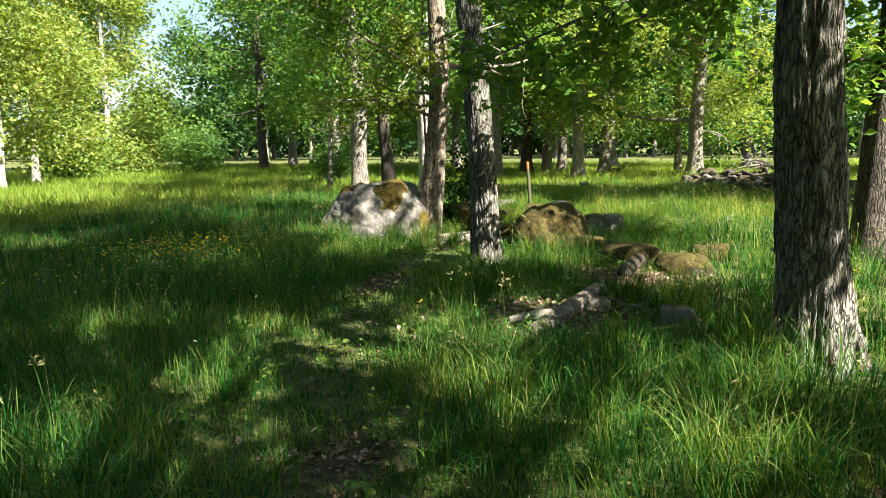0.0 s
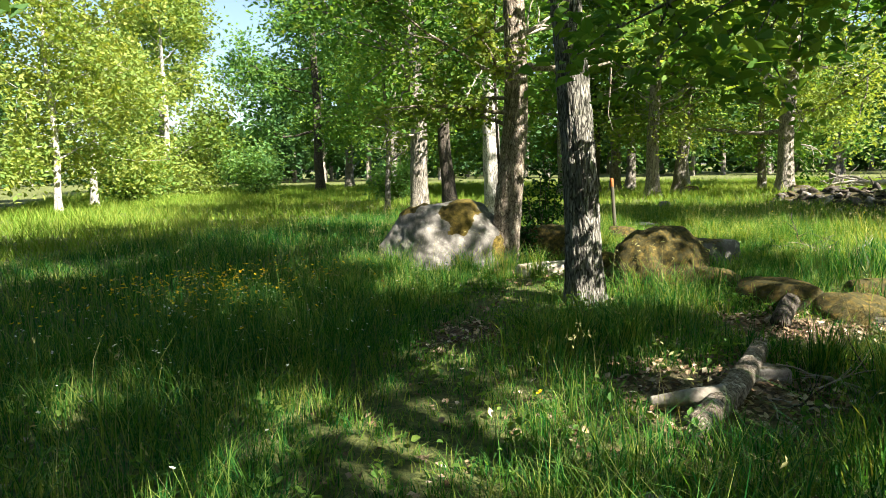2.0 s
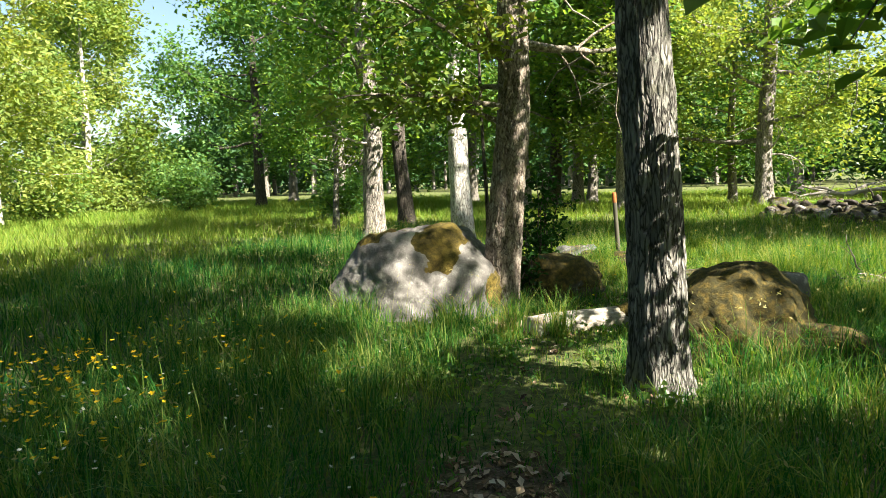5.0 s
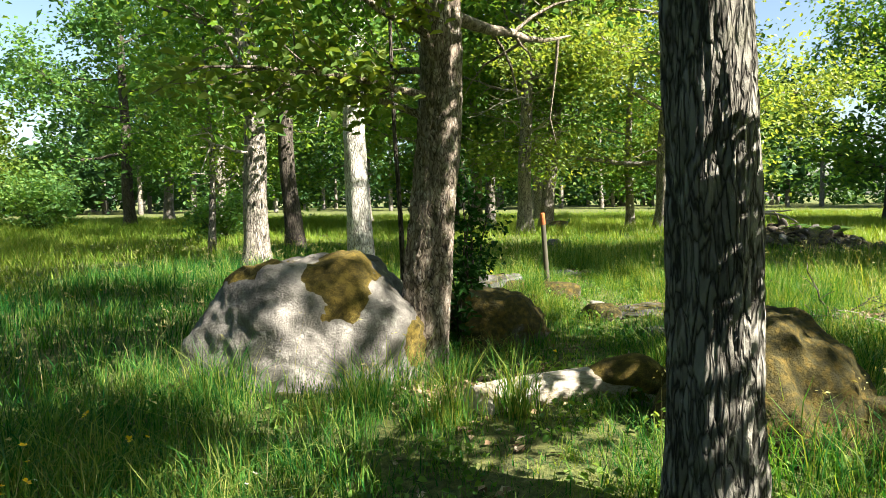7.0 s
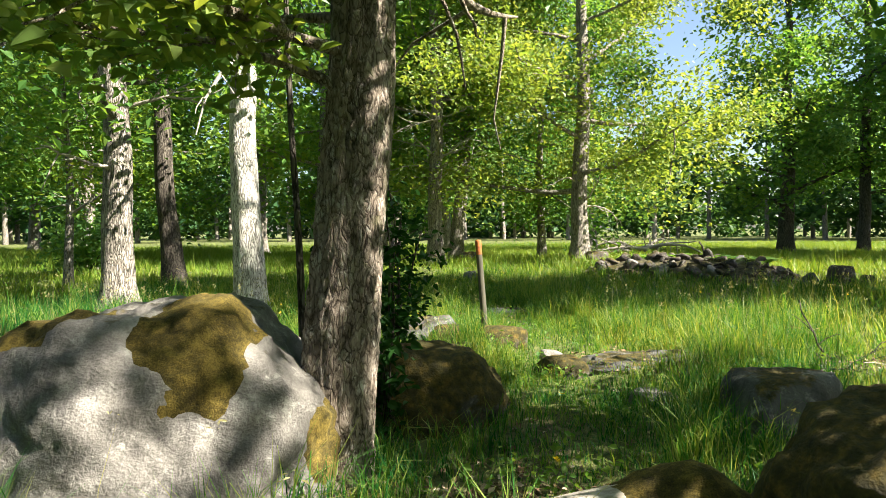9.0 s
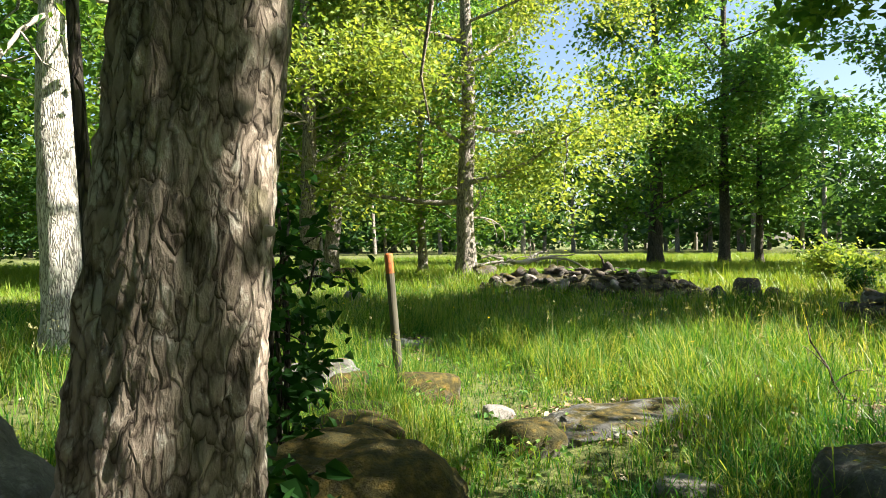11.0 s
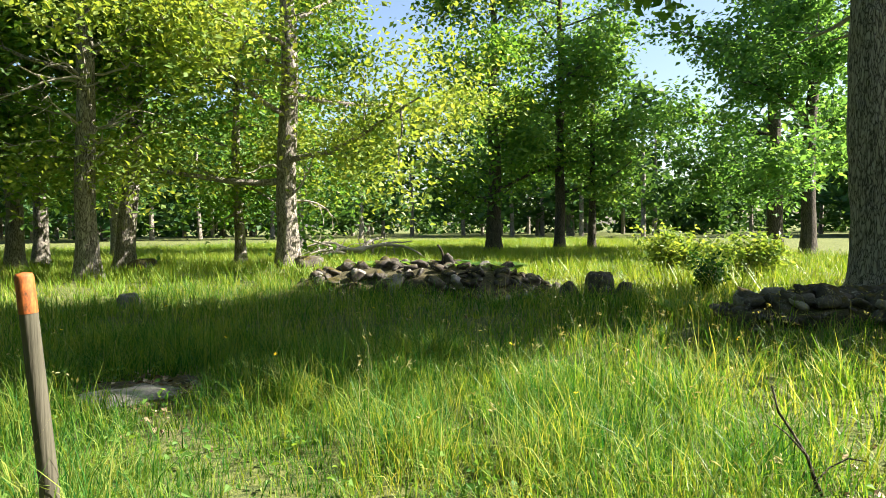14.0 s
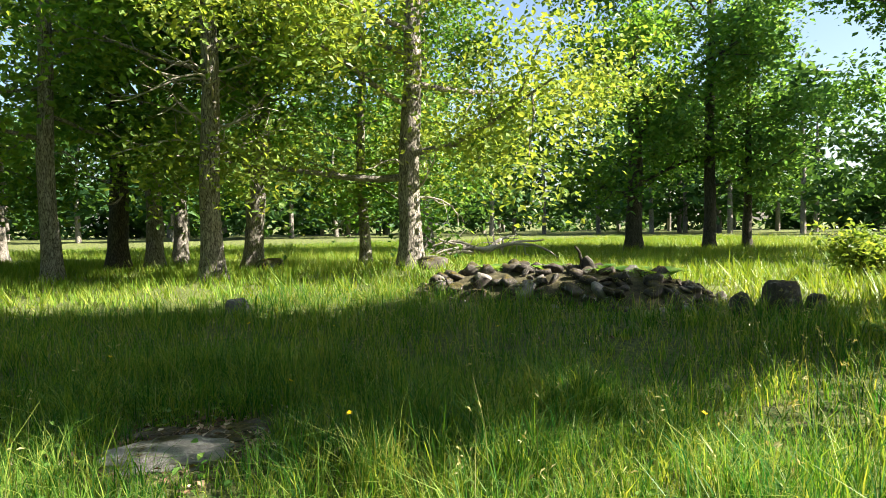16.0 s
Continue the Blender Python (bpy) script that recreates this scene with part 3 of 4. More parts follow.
for x, y, r, h, cb, cr, n, lf, seed, bk, lm, dd, ln in WOODS:
    lab = {M_LEAF_LIGHT: "tree with light yellow-green sunlit foliage in the meadow", M_LEAF_DARK: "tall tree with a dark trunk and deep green foliage"}.get(lm, "grey-barked oak with dense green foliage at the wood's edge")
    tree(x, y, r, h, cb, cr, int(n * 1.35), lf * 1.08, lab, seed, lean=ln, bark=bk, leafmat=lm, dead=dd, group=WOOD, limbs=18 if n > 15000 else 14, spread=0.55, flare=0.6, droop=0.0 if dd > 9 or x > 20 else 0.35)

# the big oak by the second cairn, its dark neighbour, and the trees that shade the start
heap_oak = tree(11.05, 19.9, 0.33, 15, 4.8, 4.5, 25000, 0.28, "thick oak with broken limb stubs above a stone heap", 71, lean=(0.02, 0), bark=M_BARK_FAR, sides=30, rings=60, ridges=0.05, flare=0.5, dead=5)
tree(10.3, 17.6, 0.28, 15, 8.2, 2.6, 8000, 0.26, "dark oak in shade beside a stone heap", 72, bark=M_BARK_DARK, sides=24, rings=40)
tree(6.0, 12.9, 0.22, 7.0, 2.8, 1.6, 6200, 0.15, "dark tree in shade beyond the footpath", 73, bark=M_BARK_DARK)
tree(7.6, 3.6, 0.3, 14, 4.0, 4.8, 11000, 0.23, "unseen oak in full leaf near the footpath", 74, spread=0.2)
tree(4.9, 0.6, 0.3, 14, 3.4, 4.8, 28000, 0.26, "unseen oak in full leaf near the footpath", 75, spread=0.4)
tree(0.3, -2.6, 0.3, 13, 4.0, 4.6, 13000, 0.2, "unseen oak in full leaf near the footpath", 76, spread=0.2)

# Oaks out of view, added to shade the stout trunk, boulder and clearing
tree(8.0, 6.0, 0.24, 8.4, 3.6, 1.6, 4800, 0.18, "unseen oak in full leaf near the footpath", 78, spread=0.2)
tree(8.6, 9.2, 0.22, 12.5, 7.0, 2.1, 1200, 0.2, "unseen slim oak in full leaf, added to shade the boulder", 80, spread=0.22)
tree(16.8, 17.2, 0.3, 12, 4.4, 4.3, 17000, 0.3, "unseen shade-casting oak in full leaf at the clearing's edge", 79, spread=0.4)


def bough(parent, start, heading, rise, length, n, leaf, seed, bark, leafmat, sag=-0.05):
    """A low leafy limb that leaves the trunk at start and hangs at its end."""
    rng = np.random.default_rng(seed)
    d = (math.cos(heading) * math.cos(rise), math.sin(heading) * math.cos(rise), math.sin(rise))
    pts = curve_pts(start, d, length, 10, sag, 0.08, rng)
    pieces, centres = [tube(pts, np.linspace(0.035, 0.008, 10), 7)], []
    for q in range(12):
        tw = curve_pts(pts[int(rng.integers(2, 10))], pts[-1] - pts[0] + rng.normal(0, 0.6, 3) * length, length * rng.uniform(0.15, 0.4), 5, -0.03, 0.15, rng)
        pieces.append(tube(tw, np.linspace(0.011, 0.003, 5), 5))
        centres.extend(tw[1:])
    v, f = joined(pieces)
    put_mesh("bough", mesh_arrays("bough", v, f, True), bark, parent)
    v, f = leaves(rng, np.array(centres), n, 0.1, leaf, 1.1, 0.55, True)
    put_mesh("bough_leaves", mesh_arrays("bough_leaves", v, f), leafmat, parent)


for k, (z, az, rise, ln) in enumerate(((2.7, 1.9, 0.25, 3.2), (2.9, 2.3, 0.3, 2.8), (3.3, 1.7, 0.3, 4.2))):
    bough(stout, (-0.07 * z, 0.05, z), az, rise, ln, 650, 0.12, 300 + k, M_BARK, M_LEAF)
for k, (z, az, rise, ln) in enumerate(((2.1, 3.3, 0.35, 1.7), (2.3, 3.9, 0.3, 1.9), (2.5, 2.6, 0.35, 1.8), (2.6, 4.3, 0.4, 1.5), (2.8, 3.6, 0.35, 2.4))):
    bough(leaning, (0.07 * z, 0.02 * z, z), az, rise, ln, 420, 0.1, 320 + k, M_BARK_BROWN, M_LEAF_LIGHT)


def stub(parent, z, az, el, length, r, seed, label="broken limb stub with pale torn wood"):
    rng = np.random.default_rng(seed)
    pts = curve_pts((0.1, 0, z), (math.cos(az) * math.cos(el), math.sin(az) * math.cos(el), math.sin(el)), length, 9, 0.03, 0.07, rng)
    v, f = tube(pts, np.concatenate([np.linspace(r, r * 0.8, 8), [0.01]]), 12, 0.2, 0.08, seed)
    put_mesh("limb_stub", mesh_arrays("limb_stub", v, f, True), M_BARK_PALE, parent, label)


stub(heap_oak, 4.3, 2.5, 0.5, 0.9, 0.14, 1)
stub(heap_oak, 4.6, -0.7, 0.35, 1.6, 0.13, 2)
stub(heap_oak, 3.1, -0.9, 0.3, 0.8, 0.09, 3)
stub(heap_oak, 5.0, 2.3, 0.1, 3.2, 0.06, 4, "long bare drooping dead limb")

# ---------------------------------------------------------------- far woods round the clearing
def far_woods():
    rng = np.random.default_rng(5)
    trunks, crowns = [], []
    spots = []
    for i in range(150):
        a = math.radians(rng.uniform(-62, 95))
        d = rng.uniform(80, 125)
        x, y = 1 + d * math.sin(a), 14 + d * math.cos(a)
        deg = math.degrees(a)
        if -40 < deg < -31 or 50.5 < deg < 55:
            h = rng.uniform(5, 7.5)
        else:
            h = rng.uniform(13, 20)
        spots.append((x, y, h))
    # Unseen ring behind the walk, added to keep sky light out of the shade
    for i in range(64):
        deg = rng.uniform(96, 296)
        a = math.radians(deg)
        d = rng.uniform(36, 52) if deg < 155 else rng.uniform(20, 42)
        spots.append((1 + d * math.sin(a), 10 + d * math.cos(a), rng.uniform(13, 18)))
    for x, y, h in spots:
        z0 = gz1(x, y)
        pts = np.array([(x, y, z0 - 0.2), (x + rng.normal(0, 0.2), y, z0 + h * 0.45), (x + rng.normal(0, 0.4), y, z0 + h * 0.9)])
        trunks.append(tube(pts, (0.3, 0.22, 0.06), 7))
        n = 26
        k = rng.uniform(0.14, 1, n)
        rr = h * 0.26 * np.sin(np.pi * np.clip(k * 0.85 + 0.12, 0, 1)) + 0.4
        az = rng.uniform(0, 6.28, n)
        q = np.sqrt(rng.uniform(0.1, 1, n))
        c = np.stack([x + np.cos(az) * rr * q, y + np.sin(az) * rr * q, z0 + h * k], 1)
        crowns.append((c, 640))
    for i in range(90):
        a = math.radians(-62 + 157 * (i + rng.uniform(0, 1)) / 90)
        d = rng.uniform(112, 135)
        c = np.array([1 + d * math.sin(a), 14 + d * math.cos(a), 0]) + rng.normal(0, 1, (14, 3)) * (2.5, 2.5, 0) + np.array([0, 0, 1]) * rng.uniform(0.2, 6.5, (14, 1))
        crowns.append((c, 380))
    v, f = joined(trunks)
    w = put_mesh("far_wood_trunks", mesh_arrays("far_wood_trunks", v, f, True), M_BARK_FAR)
    tagged(w, "grey trunks of the distant wood and an added unseen ring behind the walk", "tree trunks", kind="stuff")
    v, f = joined([leaves(rng, c, n, 1.05, 1.15) for c, n in crowns])
    w = put_mesh("far_wood_foliage", mesh_arrays("far_wood_foliage", v, f), M_LEAF_FAR)
    tagged(w, "green foliage of the distant wood and an added unseen ring behind the walk", "foliage", kind="stuff")


far_woods()


# ---------------------------------------------------------------- boulders and stones
def boulder(x, y, planes, label, seed, mat, subdiv=4, scale=(1, 1, 1), z=0.0, rough=0.05, turn=0.0, name="boulder", soft=14.0):
    me = boulder_mesh(name, planes, seed, subdiv, rough, soft=soft, scale=scale)
    ob = put_mesh(name, me, mat)
    ob.location = (x, y, gz1(x, y) + z)
    ob.rotation_euler = (0, 0, turn)
    return tagged(ob, label, "boulder")


def moss_cushion(parent, inside, thick, seed, label="golden-green moss cushion"):
    """A thick moss mat over the part of a stone for which inside(co, normal) is positive."""
    src = parent.data
    bm = bmesh.new()
    bm.from_mesh(src)
    bm.normal_update()
    amount = {v: inside(v.co, v.normal) + 0.35 * noise.noise(v.co * 6 + Vector((seed, 0, 0))) for v in bm.verts}
    gone = [f for f in bm.faces if max(amount[v] for v in f.verts) <= 0]
    bmesh.ops.delete(bm, geom=gone, context="FACES")
    for v in bm.verts:
        a = max(-0.25, min(1.0, amount[v] * 2.5))
        v.co = v.co + v.normal * (thick * a + 0.012 * noise.noise(v.co * 40) * (a > 0))
    me = bpy.data.meshes.new("moss")
    bm.to_mesh(me)
    bm.free()
    return put_mesh("moss", me, M_MOSS, parent, label)


# the large pale boulder
BIG = [((1, -0.05, 0.03), 0.93), ((0.8, -0.62, 0.02), 0.93), ((0.15, -1, 0.2), 0.82), ((-0.5, -0.82, 0.3), 0.92), ((-0.85, -0.1, 0.52), 1.0),
       ((-0.8, 0.5, 0.5), 0.98), ((0.68, -0.1, 0.7), 0.965), ((0.02, -0.62, 0.78), 0.97), ((0.0, 0.0, 1), 0.94), ((-0.3, 0.0, 1), 0.96), ((0, 1, 0.3), 0.85),
       ((0.7, 0.7, 0.2), 0.9), ((0, 0, -1), 0.5), ((-1, -0.5, -0.35), 1.12)]
big = boulder(-1.42, 14.9, BIG, "large pale grey boulder topped with golden moss in tall grass", 4.0, M_ROCK, 6, (1.02, 0.95, 1.0), 0.0, 0.065, soft=30.0)
moss_cushion(big, lambda c, n: 0.5 - ((c.x - 0.26) / 0.42) ** 2 - ((c.y + 0.28) / 0.52) ** 2 - (c.z < 0.5) * 2, 0.04, 1.0)
moss_cushion(big, lambda c, n: 0.5 - ((c.x + 0.42) / 0.42) ** 2 - ((c.y + 0.12) / 0.5) ** 2 - (c.z < 0.68) * 2, 0.035, 2.0, "brown-green moss cushion")
moss_cushion(big, lambda c, n: 0.4 - ((c.x - 0.9) / 0.2) ** 2 - ((c.z - 0.3) / 0.3) ** 2, 0.02, 3.0, "yellow-green moss on the flank")

boulder(-0.02, 15.9, random_planes(2), "low moss-covered boulder behind the leaning tree", 7.0, M_ROCK_MOSSY, 5, (0.8, 0.55, 0.58), 0.0, 0.1)
DOME = [((-1, -0.2, 0.45), 0.95), ((1, -0.2, 0.55), 0.92), ((0.1, -1, 0.5), 0.92), ((-0.5, -0.6, 0.75), 0.97), ((0.55, -0.5, 0.8), 0.9), ((0, 0, 1), 0.94), ((-0.35, 0, 1), 0.97),
        ((0, 1, 0.3), 0.9), ((0, 0, -1), 0.5), ((-0.8, 0.6, 0.3), 0.95), ((0.8, 0.6, 0.3), 0.95)]
boulder(1.66, 13.22, DOME, "mossy dark boulder beside the slender oak", 9.0, M_ROCK_MOSSY, 5, (0.66, 0.62, 0.72), 0.0, 0.14, soft=22.0)
boulder(2.6, 15.33, random_planes(8), "rounded dark grey boulder in the grass", 11.0, M_ROCK_DARK, 5, (0.44, 0.42, 0.48))
boulder(2.25, 12.75, random_planes(5), "small mossy boulder among dark stones", 12.0, M_ROCK_MOSSY, 4, (0.4, 0.35, 0.3))
boulder(2.72, 12.0, random_planes(6), "dark stone in shade among other stones", 13.0, M_ROCK_MOSSY, 4, (0.42, 0.36, 0.38))
boulder(3.3, 11.6, random_planes(7), "dark mossy stone in the grass", 14.0, M_ROCK_MOSSY, 4, (0.4, 0.34, 0.28))
boulder(3.9, 12.8, random_planes(17), "small grey stone in the grass", 15.0, M_ROCK_MOSSY, 4, (0.3, 0.26, 0.24))
boulder(2.08, 9.4, random_planes(9), "small pale stone lying in leaf litter", 16.0, M_ROCK, 4, (0.16, 0.13, 0.13))
boulder(2.75, 8.65, random_planes(10), "sunlit pale stone among grass tufts", 17.0, M_ROCK, 4, (0.2, 0.18, 0.24))
boulder(1.6, 17.17, random_planes(11), "low dark stone beside the footpath", 18.0, M_ROCK_MOSSY, 4, (0.26, 0.24, 0.22))
boulder(1.95, 16.1, random_planes(12), "small grey stone in the grass", 19.0, M_ROCK, 4, (0.2, 0.18, 0.14))
boulder(2.5, 17.4, random_planes(13), "flat grey-brown rock ledge beside the footpath", 20.0, M_ROCK_DARK, 5, (0.75, 0.42, 0.12), -0.02, 0.16, name="rock_ledge")
boulder(1.9, 21.35, random_planes(14), "flat pale stone slab sunk in the footpath", 21.0, M_ROCK, 5, (0.4, 0.26, 0.08), 0.02, 0.2, name="stone_slab")
boulder(2.3, 21.75, random_planes(24), "flat brown stone slab sunk in the footpath", 27.0, M_ROCK_BROWN, 5, (0.3, 0.16, 0.05), 0.0, 0.2, 0.4, name="stone_slab")
boulder(1.8, 21.9, random_planes(25), "flat brown stone slab sunk in the footpath", 28.0, M_ROCK_BROWN, 4, (0.22, 0.14, 0.05), 0.0, 0.2, -0.3, name="stone_slab")
boulder(1.28, 18.35, random_planes(15), "golden mossy hummock of stone at the marker post", 22.0, M_ROCK_MOSSY, 4, (0.3, 0.26, 0.24), -0.02)
boulder(0.45, 17.3, random_planes(16), "mossy hummock of stone in the grass", 23.0, M_ROCK_MOSSY, 4, (0.36, 0.3, 0.26), -0.05)
boulder(10.3, 24.3, random_planes(18), "upright grey stone beside the stone heap", 24.0, M_ROCK_BROWN, 4, (0.32, 0.26, 0.6), name="standing_stone")
boulder(9.75, 24.5, random_planes(19), "small dark upright stone by the heap", 25.0, M_ROCK_BROWN, 4, (0.2, 0.18, 0.42), name="standing_stone")
boulder(10.75, 24.1, random_planes(28), "small grey upright stone by the heap", 26.0, M_ROCK_BROWN, 4, (0.18, 0.17, 0.42), name="standing_stone")

boulder(0.46, 18.85, random_planes(31), "grey stone with moss in the grass near the marker post", 41.0, M_ROCK_DARK, 5, (0.48, 0.4, 0.46), 0.0, 0.12)
boulder(0.72, 18.5, random_planes(36), "golden mossy stone leaning on a grey stone", 46.0, M_ROCK_MOSSY, 4, (0.26, 0.22, 0.26))
boulder(1.72, 17.9, random_planes(37), "small pale stone in the grass", 47.0, M_ROCK, 3, (0.12, 0.1, 0.1))
boulder(0.72, 17.9, random_planes(32), "low golden-mossed stone near the marker post", 42.0, M_ROCK_MOSSY, 4, (0.26, 0.22, 0.17))
boulder(2.95, 28.6, random_planes(33), "small dark stone in the far grass", 43.0, M_ROCK_DARK, 3, (0.24, 0.2, 0.3))
boulder(4.9, 39.0, random_planes(34), "mossy stone at the foot of an oak", 44.0, M_ROCK_BROWN, 3, (0.5, 0.4, 0.4))
boulder(8.4, 33.6, random_planes(35), "mossy root stone at the foot of the light-green oak", 45.0, M_ROCK_BROWN, 3, (0.45, 0.4, 0.4))

fungus = put_mesh("bracket_fungus", boulder_mesh("bracket_fungus", random_planes(61), 3.0, 3), M_DEAD, leaning, "small pale bracket fungus on the bark")
fungus.location, fungus.scale = (0.27, -0.02, 1.36), (0.042, 0.038, 0.018)

PALE_STONES = [boulder_mesh("stone", random_planes(130 + i, 6), i * 2.3, 2, 0.16, 0.05, 26) for i in range(4)]
STONES = [boulder_mesh("stone", random_planes(100 + i, 6), i * 3.1, 2, 0.16, 0.05, 26) for i in range(8)]


def cairn(cx, cy, along, half_l, half_w, top, count, seed, label):
    t = thing("stone_heap", cx, cy, gz1(cx, cy), label, "stone heap")
    rng = np.random.default_rng(seed)
    ca, sa = math.cos(along), math.sin(along)
    # core of earth and small rubble that carries the stones
    n = 26
    g = np.linspace(-1, 1, n)
    U, V = np.meshgrid(g, g, indexing="ij")
    Z = top * np.clip(1 - U ** 2 - V ** 2, 0, 1) ** 0.7 - 0.06 - 0.1 * ((U ** 2 + V ** 2) > 1) + 0.04 * np.sin(U * 13 + 4 * V) * np.cos(V * 11)
    X, Y = U * half_l * ca - V * half_w * sa, U * half_l * sa + V * half_w * ca
    i = np.arange(n - 1)[:, None] * n + np.arange(n - 1)[None, :]
    q = np.stack([i, i + n, i + n + 1, i + 1], -1).reshape(-1, 4)
    put_mesh("earth_core", mesh_arrays("earth_core", np.stack([X, Y, Z], -1).reshape(-1, 3), q, True), M_EARTH, t, "dark earth between the stones")
    for k in range(count):
        q, w = math.sqrt(rng.uniform(0, 1)) * 1.14, rng.uniform(0, 2 * math.pi)
        u, v = q * math.cos(w), q * math.sin(w)
        z = top * max(0, 1 - q * q) ** 0.8 - 0.05 * (q > 0.9)
        s = (0.05 + 0.115 * rng.uniform(0, 1) ** 1.5) * (0.8 if q > 0.85 else 1.1)
        if rng.uniform() < 0.12:
            ob = put_mesh("stone", PALE_STONES[int(rng.integers(0, 4))], M_ROCK, t, "pale grey stone")
        else:
            ob = put_mesh("stone", STONES[int(rng.integers(0, 8))], M_ROCK_BROWN, t)
        ob.location = (u * half_l * ca - v * half_w * sa, u * half_l * sa + v * half_w * ca, z + s * 0.02)
        ob.scale = (s * rng.uniform(0.9, 1.5), s, s * rng.uniform(0.35, 0.7))
        ob.rotation_euler = (rng.normal(0, 0.45), rng.normal(0, 0.45), rng.uniform(0, 6.28))
    return t


cairn(8.35, 27.5, math.atan2(-3.6, 3.4), 2.9, 1.3, 0.5, 299, 1, "long heap of brown field stones overgrown with ferns")
cairn(10.0, 19.8, math.atan2(-1.6, 2.4), 1.5, 0.75, 0.2, 170, 2, "heap of field stones at the foot of an oak")

# ---------------------------------------------------------------- marker post
post = thing("marker_post", 1.165, 18.75, gz1(1.165, 18.75), "weathered wooden marker post with an orange painted top", "post")
v, f = tube([(0.03, 0, -0.3), (0.02, 0, 0.3), (-0.01, 0, 0.7), (-0.035, 0, 1.02)], (0.038, 0.038, 0.036, 0.035), 20, 0.05)
put_mesh("shaft", mesh_arrays("shaft", v, f, True), M_POST, post)
v, f = tube([(-0.035, 0, 1.02), (-0.047, 0, 1.17), (-0.048, 0, 1.185), (-0.048, 0, 1.19)], (0.0364, 0.0364, 0.031, 0.001), 20, 0.03)
put_mesh("painted_top", mesh_arrays("painted_top", v, f, True), M_PAINT, post, "chipped orange paint on the post top")


# ---------------------------------------------------------------- fallen wood
def fallen_log(pts, radii, label, mat, seed, sides=24, name="fallen_log"):
    pts = np.array(pts, float)
    k = np.linspace(0, 1, 40)
    s = np.linspace(0, 1, len(pts))
    p = np.stack([np.interp(k, s, pts[:, q]) for q in range(3)], 1)
    p[:, 2] += np.array([gz1(a, b) for a, b in p[:, :2]])
    r = np.interp(k, s, radii)
    r[0] = r[-1] = 0.01
    v, f = tube(p, r, sides, 0.25, 0.06, seed)
    return tagged(put_mesh(name, mesh_arrays(name, v, f, True), mat), label, "log")


old_log = fallen_log([(-0.14, 13.55, 0.0), (0.1, 13.7, 0.03), (0.43, 13.82, 0.08), (0.78, 13.86, 0.13), (1.03, 13.82, 0.15), (1.3, 13.66, 0.05)], (0.16, 0.15, 0.12, 0.12, 0.18, 0.13), "fallen pale log with a mossy gnarled root end across the grass", M_LOG, 3.0)
moss_cushion(old_log, lambda c, n: 0.5 - ((c.x - 0.98) / 0.36) ** 2 - (n.z < 0.05) * 0.6, 0.03, 5.0)
fallen_log([(1.5, 8.35, 0.04), (1.75, 8.8, 0.07), (1.98, 9.4, 0.075), (2.2, 10.1, 0.07)], (0.06, 0.075, 0.07, 0.065), "fallen log with peeling pale bark and yellow moss in leaf litter", M_BARK_BROWN, 5.0)
fallen_log([(1.28, 8.75, 0.03), (1.5, 8.72, 0.08), (1.72, 8.75, 0.1)], (0.035, 0.05, 0.06), "bleached broken branch stub lying in leaf litter", M_DEAD, 6.0)
fallen_log([(2.5, 10.9, 0.07), (2.7, 11.5, 0.09), (2.95, 12.1, 0.12)], (0.08, 0.085, 0.075), "dark rotten log lying among mossy stones", M_BARK_DARK, 8.0)
fallen_log([(1.15, 7.55, 0.02), (1.5, 7.4, 0.03), (1.85, 7.2, 0.02)], (0.03, 0.035, 0.02), "thin bleached branch lying on the ground", M_DEAD, 9.0, 10)


def brush_pile(x, y, r, count, seed, label):
    """Dry fallen twigs heaped on the ground."""
    rng = np.random.default_rng(seed)
    t = thing("brush_pile", x, y, gz1(x, y), label, "brushwood")
    for i in range(count):
        az = rng.uniform(0, 6.28)
        q = r * math.sqrt(rng.uniform(0, 1))
        a2 = rng.uniform(0, 6.28)
        ln = rng.uniform(0.3, 0.9)
        pts = curve_pts((q * math.cos(az), q * math.sin(az), 0.01), (math.cos(a2), math.sin(a2), rng.uniform(-0.05, 0.35)), ln, 7, -0.02, 0.16, rng)
        pts[:, 2] = np.maximum(pts[:, 2], 0.008)
        r0 = rng.uniform(0.005, 0.016)
        pieces = [tube(pts, np.linspace(r0, r0 * 0.4, 7), 6)]
        for k in range(2):
            tw = curve_pts(pts[2 + k], pts[-1] - pts[0] + rng.normal(0, 0.5, 3) * ln, ln * 0.4, 4, 0, 0.2, rng)
            pieces.append(tube(tw, np.linspace(r0 * 0.5, r0 * 0.2, 4), 4))
        v, f = joined(pieces)
        put_mesh("twig", mesh_arrays("twig", v, f, True), M_DEAD if rng.uniform() < 0.5 else M_BARK_DARK, t)


brush_pile(4.45, 16.6, 0.55, 34, 61, "dry brown brushwood lying in a bare hollow")
brush_pile(2.3, 9.2, 0.45, 16, 62, "dry twigs lying in leaf litter beside a log")


crook = curve_pts((8.75, 27.2, gz1(8.75, 27.2) + 0.42), (0.1, 0, 1), 0.5, 9, 0.0, 0.05, np.random.default_rng(4))
crook[:, 0] -= np.linspace(0, 1, 9) ** 3 * 0.22
v, f = tube(crook, np.linspace(0.035, 0.02, 9), 8, 0.1)
tagged(put_mesh("crooked_stick", mesh_arrays("crooked_stick", v, f, True), M_BARK_DARK), "short dark crooked stick standing up from a stone heap", "stick")


